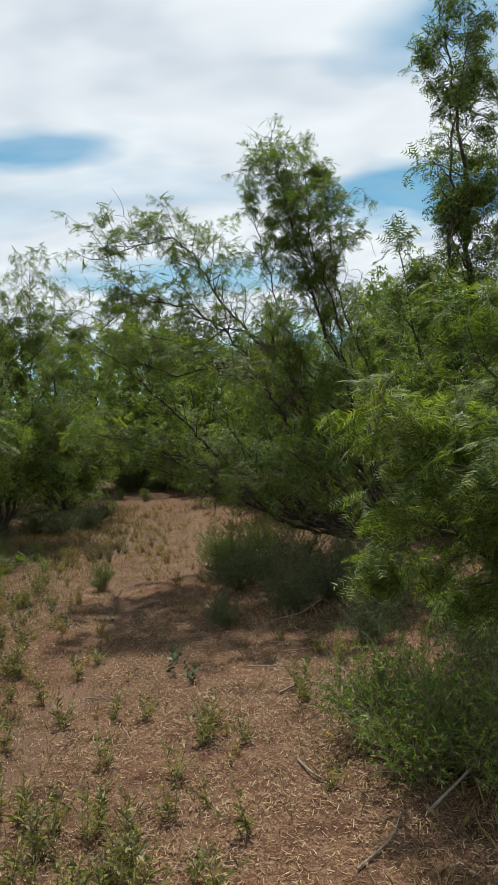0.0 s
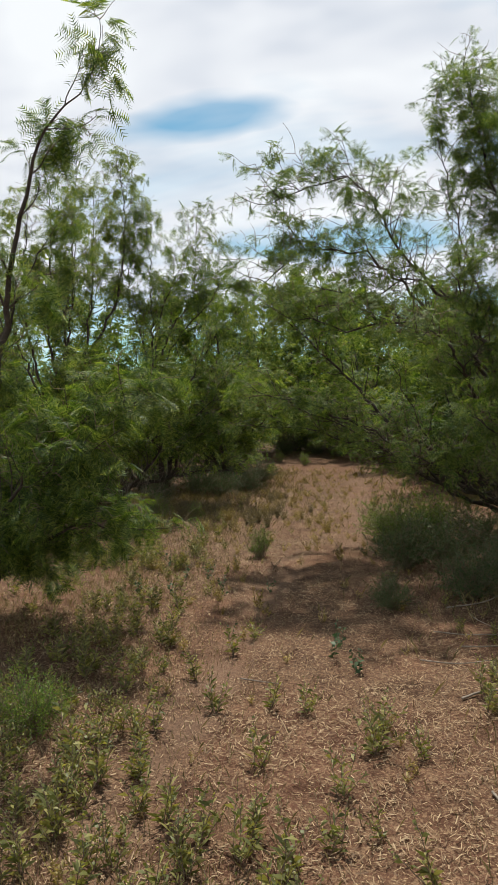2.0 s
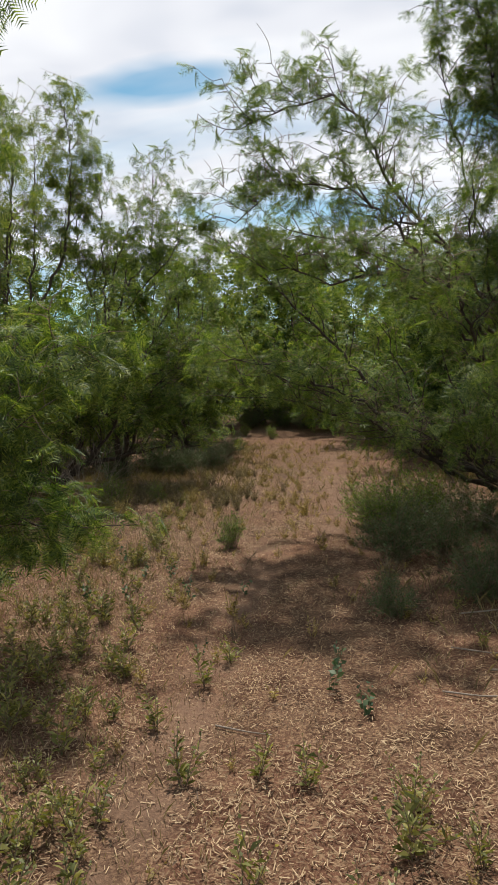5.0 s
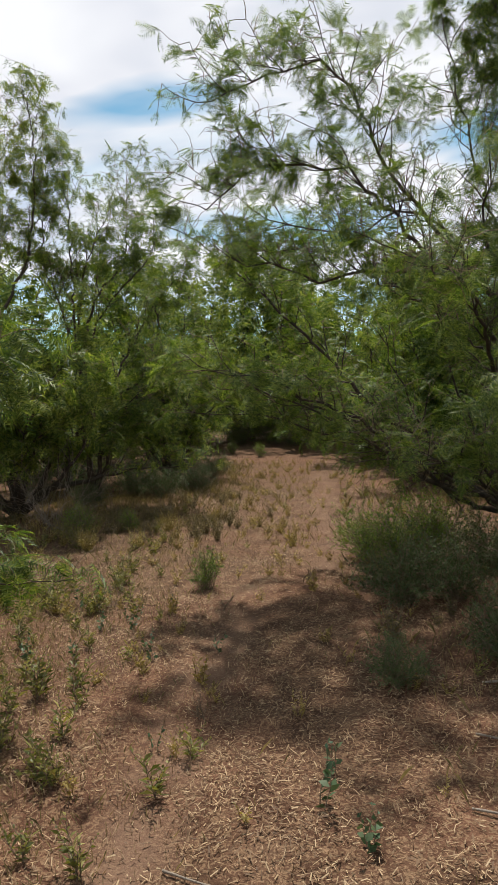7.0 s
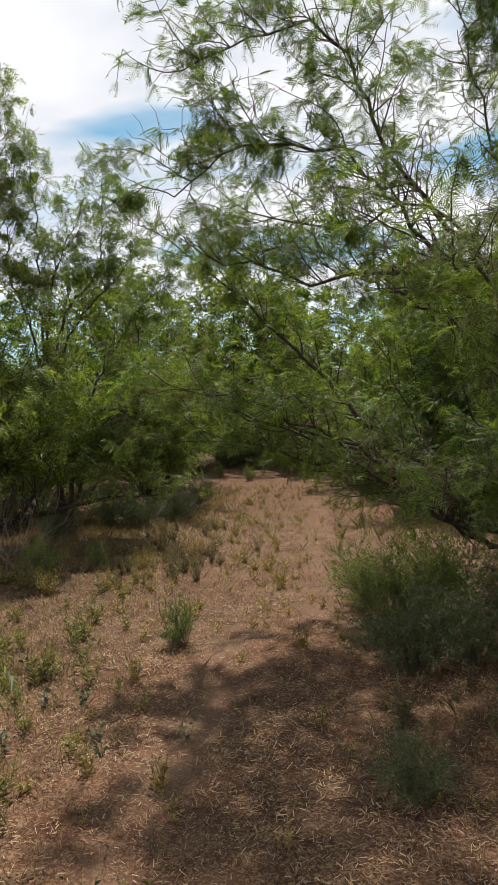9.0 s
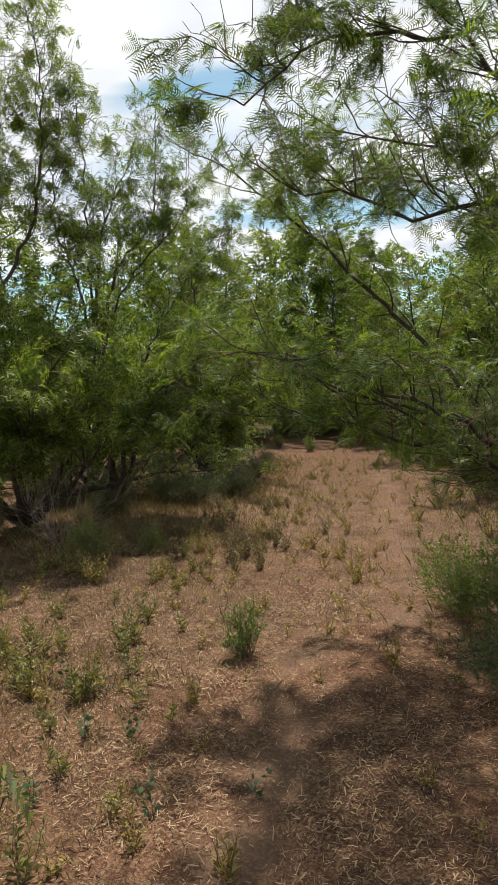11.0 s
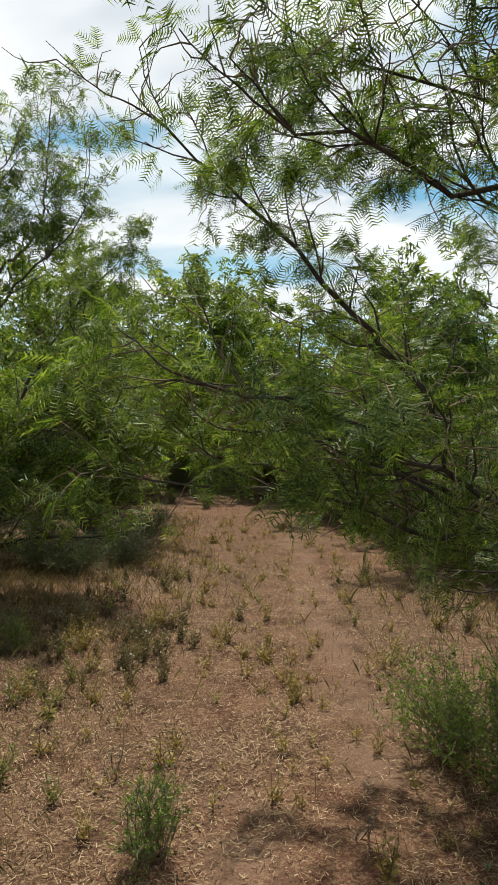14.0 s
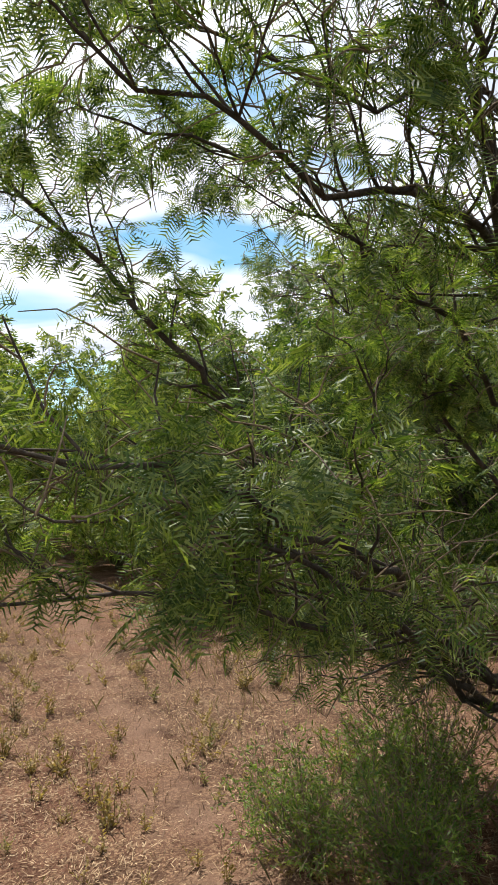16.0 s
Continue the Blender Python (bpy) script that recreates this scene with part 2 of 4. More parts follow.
def unit(v):
    return v / (np.linalg.norm(v, axis=-1, keepdims=True) + 1e-9)


# ---- leaves: a stalk that forks into two feathers of narrow leaflets ----
def feather_leaf(pairs, length, leaflet, width, uneven=0.1, twist=0.9):
    v, f = [], []
    r = np.random.default_rng(3)
    for side in (-1, 1):
        turn = side * 0.42
        ax = np.array([math.cos(turn), math.sin(turn), 0])
        ay = np.array([-math.sin(turn), math.cos(turn), 0])
        start = np.array([0.03, 0, 0])

        def rachis(u):
            return start + ax * length * u + np.array([0, 0, -0.35 * length * u * u])

        n, w = len(v), ay * 0.0014
        v += [rachis(0) - w, rachis(0) + w, rachis(1)]
        f.append((n, n + 1, n + 2))
        for i in range(pairs):
            u = (i + 0.7) / pairs
            c = rachis(u)
            size = leaflet * (0.7 + 0.45 * math.sin(math.pi * min(1, u * 0.9 + 0.08)))
            for s in (-1, 1):
                out = unit(ay * s + ax * 0.32)
                tip = c + out * size * 0.93 + ax * size * 0.2 + np.array([0, 0, -0.25 * size])
                tip = tip + r.normal(0, uneven, 3) * size
                # each leaflet is twisted a little on its own
                w = ax * width + np.array([0, 0, width * r.uniform(-twist, twist)])
                n = len(v)
                v += [c - w, c + w, tip]
                f.append((n, n + 1, n + 2))
    return np.array(v), np.array(f)


LEAF_NEAR = feather_leaf(9, 0.140, 0.048, 0.0037, 0.045, 0.7)
LEAF_MID = feather_leaf(5, 0.140, 0.054, 0.0068, 0.08, 0.8)
LEAF_FAR = feather_leaf(3, 0.14, 0.072, 0.0145)


def spread(template, place, way, size, rng, droop=0.5, flat=1.0):
    """Copies of a leaf at places, pointing along ways."""
    n = len(place)
    x = unit(way + np.array([0, 0, -droop]) + rng.normal(0, 0.28, (n, 3)))
    up = unit(np.array([0, 0, flat]) + rng.normal(0, 0.55, (n, 3)))
    y = unit(np.cross(up, x))
    z = np.cross(x, y)
    m = np.stack([x, y, z], 1) * size[:, None, None]
    v, f = template
    verts = (v[None] @ m + place[:, None]).reshape(-1, 3)
    faces = (f[None] + (np.arange(n) * len(v))[:, None, None]).reshape(-1, 3)
    return verts, faces


# ---- trees ----
def grow(start, way, length, rng, wild=0.22, lift=0.0, steps=6):
    """A crooked branch."""
    pts, d = [np.array(start, float)], unit(np.array(way, float))
    for _ in range(steps):
        d = unit(d + rng.normal(0, wild, 3) + np.array([0, 0, lift]))
        pts.append(pts[-1] + d * length / steps)
    return np.array(pts)


def tree(name, label, base, limbs, leaves, template, seed, leaf_mat=None, side_len=0.75, side_gap=0.17, twig_len=0.42, per_limb_start=0.28, droop=0.4, lift=0.05, group="", bare=0.0, thick=1.0, apart=False, twigs=True, sizes=(0.6, 1.1), upward=0.8, sparse=(), low=0.12, begin_leaf=0.3):
    """limbs: lists of points (metres from the base, z up) with a thickness at the foot. Leaves grow on twigs of side branches."""
    rng = np.random.default_rng(seed)
    root = new(name)
    root.location = base
    tagged(root, label, "tree", group)
    wood2, wood3 = Soup(), Soup()
    places, ways = [], []
    # root flare and short trunk
    flare = smooth_line([(0, 0, -0.12), (0.01, 0.0, 0.05), (0.02, 0.01, 0.22)], 0.04)
    r = max(l[1] for l in limbs) * thick
    v, f = tube(flare, r * 2.1, r * 1.25, 9, 0.6)
    part("trunk", mesh_from("trunk", v, f, BARK, True), root)
    for points, r0, *opt in limbs:
        line = smooth_line([(0.0, 0.0, 0.02)] + list(points), 0.11)
        n = len(line)
        line[2:-1] += rng.normal(0, 0.016, (n - 3, 3))
        total = np.linalg.norm(np.diff(line, axis=0), axis=1).sum()
        tip = 0.004
        v, f = tube(line, r0 * thick, tip, 7, 0.8)
        part("limb", mesh_from("limb", v, f, BARK, True), root)
        tan = unit(np.gradient(line, axis=0))
        begin = opt[0] if opt else per_limb_start
        dense = opt[1] if len(opt) > 1 else 1.0
        count = int(total * (1 - begin) * dense / side_gap)
        sides = [(u, False) for u in begin + (1 - begin) * (np.arange(count) + rng.random(count)) / max(1, count)] + [(1.0, True)]
        for u, end in sides:
            i = min(n - 1, int(u * (n - 1)))
            t = tan[i]
            out = unit(np.cross(t, rng.normal(0, 1, 3)))
            way = t if end else unit(t * 0.75 + out * rng.uniform(0.6, 1.1) + np.array([0, 0, 0.12]))
            if way[2] < 0 and rng.random() < upward:
                way = way * (1, 1, -0.6)
            length = side_len * rng.uniform(0.5, 1.3) * (1.0 - 0.3 * u)
            b = grow(line[i], way, length, rng, 0.14, lift, 7)
            rr = max(0.004, r0 * thick * (1 - u) * 0.36 + 0.0025)
            # some sprays are thick with leaves and others nearly bare
            full = min(2.6, rng.lognormal(-0.1, 0.5))
            if apart:
                v, f = tube(b, min(rr, 0.014), 0.002, 5)
                part("side_branch", mesh_from("side_branch", v, f, BARK, True), root)
            else:
                wood2.add(*tube(b[::2], min(rr, 0.014), 0.002, 3))
            bt = unit(np.gradient(b, axis=0))
            for w in rng.uniform(begin_leaf, 1.0, max(3, int(length / 0.065))):
                j = min(7, int(w * 7.999))
                p = b[j] if j == 7 else b[j] + (b[j + 1] - b[j]) * (w * 7 - j if w * 7 - j < 1 else 0.5)
                o = unit(np.cross(bt[j], rng.normal(0, 1, 3)))
                tw = grow(p, unit(bt[j] * 0.7 + o), twig_len * rng.uniform(0.4, 1.1), rng, 0.34, -0.03, 4)
                if twigs:
                    wood3.add(*tube(tw if apart else tw[::2], 0.0032, 0.0014, 3))
                if rng.random() < bare and not end:
                    continue
                k = rng.poisson(4.5 * full)
                s = rng.uniform(0.1, 1.0, k) * 4
                jj = np.minimum(3, s.astype(int))
                q = tw[jj] + (tw[jj + 1] - tw[jj]) * (s - jj)[:, None]
                d = unit(tw[jj + 1] - tw[jj])
                side = unit(np.cross(d, rng.normal(0, 1, (k, 3))))
                places.append(q)
                ways.append(unit(d * 0.6 + side))
    if not apart:
        part("branchwork", wood2.mesh("branchwork", BARK, True), root, kind="stuff")
    if twigs:
        part("twigwork", wood3.mesh("twigwork", TWIG), root, kind="stuff")
    places, ways = np.concatenate(places), np.concatenate(ways)
    pick = rng.choice(len(places), min(leaves, len(places)), replace=False) if leaves < len(places) else rng.choice(len(places), leaves, replace=True)
    pl, wy = places[pick] + rng.normal(0, 0.012, (len(pick), 3)), ways[pick]
    keep = pl[:, 2] > low * rng.uniform(0.7, 1.3, len(pl))
    # where the boughs stay nearly bare: a middle, a radius and the share of leaves left
    for c, rad, share in sparse:
        inside = np.linalg.norm(pl - np.array(c), axis=1) < rad * rng.uniform(0.75, 1.15, len(pl))
        keep &= ~inside | (rng.random(len(pl)) < share)
    pl, wy = pl[keep], wy[keep]
    v, f = spread(template, pl, wy, rng.uniform(*sizes, len(pl)), rng, droop)
    part("crown", mesh_from("crown", v, f, leaf_mat or LEAF), root, kind="stuff")
    return root, len(places)


def rel(base, pts):
    return [(x - base[0], y - base[1], z) for x, y, z in pts]


def bushy_limbs(rng, height, reach, stems, foot=0.05, low=4):
    """Stems that fan out from the foot, some upright and some low and wide."""
    limbs = []
    for i in range(stems):
        a = 2 * math.pi * (i + rng.uniform(-0.3, 0.3)) / stems
        wide = rng.uniform(0.35, 1.0) if i % 2 else rng.uniform(0.6, 1.1)
        hz = height * (rng.uniform(0.7, 1.0) if i % 2 else rng.uniform(0.3, 0.65))
        r = reach * wide * (0.55 if i % 2 else 1.0)
        c, s = math.cos(a), math.sin(a)
        limbs.append(([(c * r * 0.25, s * r * 0.25, hz * 0.28), (c * r * 0.6 + rng.uniform(-.1, .1), s * r * 0.6 + rng.uniform(-.1, .1), hz * 0.66), (c * r, s * r, hz)], foot * rng.uniform(0.6, 1.0), 0.2))
    for i in range(low):
        a = 2 * math.pi * (i + rng.uniform(-0.3, 0.3)) / low + 0.4
        r, hz = reach * rng.uniform(0.5, 0.85), height * rng.uniform(0.12, 0.25)
        c, s = math.cos(a), math.sin(a)
        limbs.append(([(c * r * 0.5, s * r * 0.5, hz * 0.7), (c * r, s * r, hz)], foot * 0.5, 0.25))
    return limbs


# ---- ground ----
def ground_height(x, y):
    h = 0.022 * noise.noise((x * 0.9, y * 0.9, 0.3)) + 0.010 * noise.noise((x * 3.1, y * 3.1, 4.2))
    rut = -0.030 * math.exp(-((x + 1.25 + 0.05 * y - 0.25) / 0.22) ** 2)
    side = 0.05 * min(1.0, max(0.0, abs(x + 1.2) - 1.2))
    return h * min(1.0, 40.0 / (abs(x) + abs(y) + 1)) + rut * (1 if 0 < y < 20 else 0) + side


def build_ground():
    far = [20, 30, 45, 70, 110, 180, 300, 520, 900, 1600]
    xs = [-7 - d for d in reversed(far)] + list(np.arange(-7, 5.01, 0.1)) + [5 + d for d in far]
    ys = [-3 - d for d in reversed(far)] + list(np.arange(-3, 9, 0.1)) + list(np.arange(9, 24.01, 0.2)) + [24 + d for d in far]
    v = [(x, y, ground_height(x, y)) for y in ys for x in xs]
    n = len(xs)
    j, i = np.meshgrid(np.arange(len(ys) - 1), np.arange(n - 1), indexing="ij")
    f = np.stack([j * n + i, j * n + i + 1, (j + 1) * n + i + 1, (j + 1) * n + i], -1).reshape(-1, 4)
    ob = new("ground", mesh_from("ground", v, f, SOIL, True))
    tagged(ob, "reddish-brown bare earth with trodden straw and leaf litter", "ground", kind="structure")


build_ground()


def on_ground(x, y, sink=0.0):
    return (x, y, ground_height(x, y) - sink)


# ---- the leaning tree on the right of the path ----
A = (1.9, 8.95, 0.0)
tree("mesquite_tree", "leaning many-stemmed mesquite tree arching over the path", A, [
    (rel(A, [(0.55, 8.6, 0.72), (-0.35, 8.05, 1.32), (-0.71, 7.98, 1.74), (-0.95, 7.9, 1.98), (-1.15, 7.85, 2.21), (-1.47, 7.85, 2.49), (-1.75, 7.75, 2.72)]), 0.045, 0.5, 1.5),
    (rel(A, [(1.2, 8.4, 1.1), (0.42, 7.95, 2.0), (0.0, 7.55, 2.27), (-0.4, 7.3, 2.28), (-0.7, 7.16, 2.2), (-0.93, 7.05, 2.29), (-1.25, 6.95, 2.36)]), 0.046, 0.58, 1.5),
    (rel(A, [(1.3, 8.3, 1.1), (0.2, 7.7, 2.25), (-0.36, 7.05, 2.78), (-0.63, 6.95, 2.9), (-1.04, 6.9, 2.92), (-1.38, 6.76, 2.64)]), 0.036, 0.52, 2.1),
    (rel(A, [(0.63, 8.45, 0.55), (-0.07, 7.95, 0.94), (-0.42, 7.65, 1.2), (-0.83, 7.4, 1.37), (-1.1, 7.35, 1.5), (-1.35, 7.35, 1.62)]), 0.04, 0.45),
    (rel(A, [(0.5, 8.4, 0.45), (-0.1, 7.8, 0.95), (-0.5, 7.5, 1.12), (-0.81, 7.25, 1.2), (-1.1, 7.2, 1.3), (-1.44, 7.17, 1.33)]), 0.03, 0.45),
    (rel(A, [(0.55, 8.35, 0.55), (-0.2, 7.65, 1.08), (-0.7, 7.2, 1.38), (-1.15, 7.0, 1.58), (-1.5, 6.95, 1.66)]), 0.034, 0.5, 0.95),
    (rel(A, [(0.45, 8.3, 0.5), (-0.3, 7.6, 1.02), (-0.9, 7.15, 1.4), (-1.25, 6.95, 1.5)]), 0.03, 0.5, 0.85),
    (rel(A, [(0.9, 8.3, 0.4), (0.5, 7.5, 0.7), (0.25, 7.0, 0.9), (0.05, 6.7, 1.0)]), 0.032, 0.4, 1.3),
    (rel(A, [(0.3, 8.6, 0.6), (-0.4, 8.3, 0.95), (-0.9, 8.2, 1.2), (-1.3, 8.2, 1.35)]), 0.03, 0.45),
    (rel(A, [(1.1, 8.2, 1.3), (0.11, 7.55, 2.63), (-0.44, 7.4, 2.55), (-0.75, 7.3, 2.6), (-1.05, 7.3, 2.68)]), 0.032, 0.66, 1.4),
    (rel(A, [(1.1, 8.1, 1.5), (-0.1, 7.5, 2.85), (-0.52, 6.96, 3.44), (-0.87, 6.9, 3.52), (-1.35, 6.95, 3.38)]), 0.038, 0.66, 2.0),
    (rel(A, [(1.6, 8.5, 1.2), (0.85, 7.7, 2.8), (0.40, 7.45, 4.65)]), 0.03, 0.64, 2.3),
    (rel(A, [(1.7, 8.4, 1.3), (0.85, 7.8, 2.9), (0.74, 7.4, 4.2)]), 0.03, 0.6, 2.0),
    (rel(A, [(0.4, 8.1, 1.85), (-0.3, 7.8, 2.3), (-0.75, 7.65, 2.52), (-1.05, 7.55, 2.5)]), 0.03, 0.62, 1.5),
    (rel(A, [(1.8, 8.3, 1.4), (1.1, 7.7, 2.9), (0.92, 7.3, 4.0)]), 0.03, 0.66, 1.9),
    (rel(A, [(1.3, 8.2, 1.3), (0.5, 7.5, 2.6), (0.18, 7.35, 3.8)]), 0.026, 0.76, 1.3),
    (rel(A, [(1.3, 8.3, 1.5), (1.0, 7.4, 2.7), (0.7, 6.9, 3.5)]), 0.036, 0.78, 0.6),
    (rel(A, [(1.0, 8.2, 0.8), (0.5, 7.4, 1.5), (0.2, 6.5, 1.95), (-0.15, 5.9, 2.1)]), 0.04, 0.45),
    (rel(A, [(1.0, 8.2, 1.0), (0.6, 7.3, 1.9), (0.3, 6.7, 2.4), (0.25, 6.2, 2.6)]), 0.04, 0.45),
    (rel(A, [(0.9, 8.3, 0.5), (0.45, 7.4, 0.85), (0.1, 6.8, 1.0), (-0.2, 6.4, 1.05)]), 0.032, 0.4),
    (rel(A, [(1.1, 8.2, 0.5), (0.8, 7.2, 0.9), (0.6, 6.5, 1.2), (0.35, 6.0, 1.4)]), 0.032, 0.4),
    (rel(A, [(1.5, 8.2, 0.9), (1.3, 7.4, 1.5), (1.0, 6.6, 2.2)]), 0.04, 0.4),
    (rel(A, [(1.9, 9.2, 0.9), (2.3, 8.9, 1.9), (2.5, 8.7, 2.9)]), 0.04, 0.7),
    (rel(A, [(0.75, 8.6, 0.4), (0.2, 8.1, 0.8), (-0.3, 7.8, 1.0), (-0.75, 7.6, 1.1)]), 0.016, 0.8, 0.5),
    (rel(A, [(0.5, 8.6, 0.6), (0.0, 8.1, 1.25), (-0.3, 7.85, 1.9)]), 0.018, 0.75, 0.6),
    (rel(A, [(0.7, 8.4, 0.7), (0.3, 7.8, 1.4), (0.1, 7.5, 2.0)]), 0.02, 0.75, 0.6),
    (rel(A, [(0.9, 8.5, 0.8), (0.6, 8.0, 1.5), (0.5, 7.8, 2.2)]), 0.02, 0.75, 0.6),
    (rel(A, [(1.4, 9.2, 1.2), (0.5, 9.2, 2.2), (0.0, 9.2, 2.65)]), 0.03, 0.55, 1.8),
    (rel(A, [(1.7, 9.3, 1.3), (1.0, 9.3, 2.4), (0.7, 9.4, 2.9)]), 0.03, 0.55, 1.8),
    (rel(A, [(1.5, 9.0, 1.2), (0.7, 8.9, 2.1), (0.35, 8.8, 2.6)]), 0.03, 0.6, 1.8),
], 14600, LEAF_NEAR, 11, upward=0.93, sizes=(0.45, 0.85), side_len=0.5, side_gap=0.105, twig_len=0.27, bare=0.25, low=0.92, apart=True,
   sparse=((Vector((-0.6, 7.4, 1.3)) - Vector(A), 0.55, 0.5), (Vector((-0.15, 7.6, 1.65)) - Vector(A), 0.5, 0.4), (Vector((-0.15, 7.5, 2.62)) - Vector(A), 0.46, 0.12), (Vector((0.35, 8.0, 2.6)) - Vector(A), 0.62, 0.15), (Vector((0.05, 7.65, 2.95)) - Vector(A), 0.55, 0.15),
           (Vector((-0.15, 7.4, 1.0)) - Vector(A), 0.5, 0.3), (Vector((0.3, 7.9, 1.15)) - Vector(A), 0.55, 0.25), (Vector((-0.5, 7.2, 0.5)) - Vector(A), 0.52, 0.08), (Vector((-0.1, 6.8, 0.5)) - Vector(A), 0.5, 0.1), (Vector((0.1, 6.3, 0.6)) - Vector(A), 0.45, 0.2), (Vector((-1.0, 7.3, 0.65)) - Vector(A), 0.42, 0.15), (Vector((-0.6, 7.9, 0.45)) - Vector(A), 0.5, 0.15)))

# ---- trees at the near end ----
E = (-3.3, 5.1, 0.0)
tree("mesquite_tree", "mesquite tree with drooping feathery leaves beside the path", E, [
    (rel(E, [(-3.0, 4.9, 1.2), (-2.6, 4.6, 2.4), (-2.25, 4.45, 3.2), (-1.95, 4.35, 3.35)]), 0.05, 0.45, 0.6),
    (rel(E, [(-2.9, 4.95, 0.7), (-2.55, 4.9, 1.2), (-2.15, 4.95, 1.5), (-1.95, 4.9, 1.55)]), 0.04, 0.3, 1.7),
    (rel(E, [(-2.9, 5.0, 0.5), (-2.6, 5.0, 0.65), (-2.3, 5.05, 0.75), (-2.05, 5.0, 0.72)]), 0.03, 0.2, 2.0),
    (rel(E, [(-2.95, 4.8, 0.7), (-2.5, 4.6, 1.15), (-2.15, 4.55, 1.25)]), 0.03, 0.25, 1.8),
    (rel(E, [(-3.5, 5.4, 1.3), (-3.3, 5.7, 2.3), (-3.0, 5.8, 2.9)]), 0.04, 0.4, 0.5),
], 2900, LEAF_NEAR, 21, leaf_mat=LEAF_SUNLIT, sizes=(0.6, 1.1), droop=0.7, side_len=0.5, side_gap=0.10, twig_len=0.24, apart=True)

H = (2.0, 3.7, 0.0)
tree("mesquite_tree", "low mesquite tree with bright feathery leaves near the path", H, [
    (rel(H, [(1.7, 3.5, 0.7), (1.3, 3.4, 1.2), (0.95, 3.35, 1.5), (0.75, 3.3, 1.6)]), 0.045, 0.4),
    (rel(H, [(1.6, 3.6, 0.5), (1.2, 3.5, 0.9), (0.8, 3.4, 1.1)]), 0.04, 0.35),
    (rel(H, [(1.8, 3.9, 0.9), (1.5, 3.9, 1.6), (1.25, 3.8, 1.95)]), 0.04, 0.4),
    (rel(H, [(2.0, 3.3, 0.7), (1.5, 3.1, 1.1), (1.15, 3.0, 1.3)]), 0.035),
], 2700, LEAF_NEAR, 22, leaf_mat=LEAF_SUNLIT, sizes=(0.6, 1.05), droop=0.6, side_len=0.5, side_gap=0.10, twig_len=0.24, apart=True)

F = (2.5, 7.4, 0.0)
tree("mesquite_tree", "tall slender mesquite tree with dark upright stems", F, [
    (rel(F, [(2.45, 7.3, 1.5), (2.35, 7.2, 3.0), (2.3, 7.1, 4.4), (2.1, 7.0, 5.8)]), 0.07),
    (rel(F, [(2.3, 7.2, 1.5), (2.1, 7.0, 2.8), (2.15, 6.9, 4.2), (2.3, 6.8, 5.2)]), 0.05),
    (rel(F, [(2.2, 7.3, 1.2), (1.8, 7.1, 2.2), (1.6, 7.0, 3.3)]), 0.04),
    (rel(F, [(2.7, 7.2, 1.6), (2.8, 7.0, 3.2), (2.6, 6.9, 4.8)]), 0.05),
    (rel(F, [(2.2, 7.0, 0.8), (1.7, 6.5, 1.5), (1.4, 6.2, 1.9)]), 0.04),
    (rel(F, [(2.6, 6.8, 0.9), (2.2, 6.1, 1.6), (1.9, 5.8, 2.2)]), 0.04),
], 4300, LEAF_MID, 23, side_len=0.6, side_gap=0.11, twig_len=0.24, apart=True)

# ---- the trees on the left ----
B = (-4.75, 10.5, 0.0)
tree("mesquite_tree", "low spreading mesquite with a long branch along the ground", B, [
    (rel(B, [(-4.3, 10.5, 0.36), (-3.34, 10.8, 0.56), (-2.75, 11.0, 0.58)]), 0.055, 0.5),
    (rel(B, [(-4.1, 10.3, 0.5), (-3.7, 10.2, 0.95), (-3.5, 10.1, 1.35)]), 0.045, 0.45),
    (rel(B, [(-4.4, 9.9, 0.7), (-3.9, 9.4, 1.4), (-3.5, 9.1, 1.75)]), 0.05),
    (rel(B, [(-4.9, 9.7, 0.9), (-4.6, 9.0, 1.6), (-4.2, 8.6, 1.9)]), 0.05),
    (rel(B, [(-5.2, 9.8, 0.8), (-5.3, 9.0, 1.5), (-5.2, 8.4, 1.9)]), 0.05),
    (rel(B, [(-4.3, 10.2, 1.0), (-3.9, 9.9, 1.8), (-3.6, 9.7, 2.2)]), 0.045),
    (rel(B, [(-4.7, 10.1, 1.2), (-4.6, 9.7, 2.0), (-4.4, 9.4, 2.4)]), 0.045),
    (rel(B, [(-4.6, 9.8, 0.4), (-4.3, 9.2, 0.75), (-4.1, 8.8, 0.9)]), 0.035),
    (rel(B, [(-4.2, 10.8, 0.9), (-3.6, 11.2, 1.5), (-3.1, 11.4, 1.8)]), 0.045),
], 5600, LEAF_MID, 31, low=0.8, sizes=(0.65, 1.15), leaf_mat=LEAF_SUNLIT, droop=0.6, side_len=0.65, side_gap=0.10, twig_len=0.24, bare=0.1, apart=True)

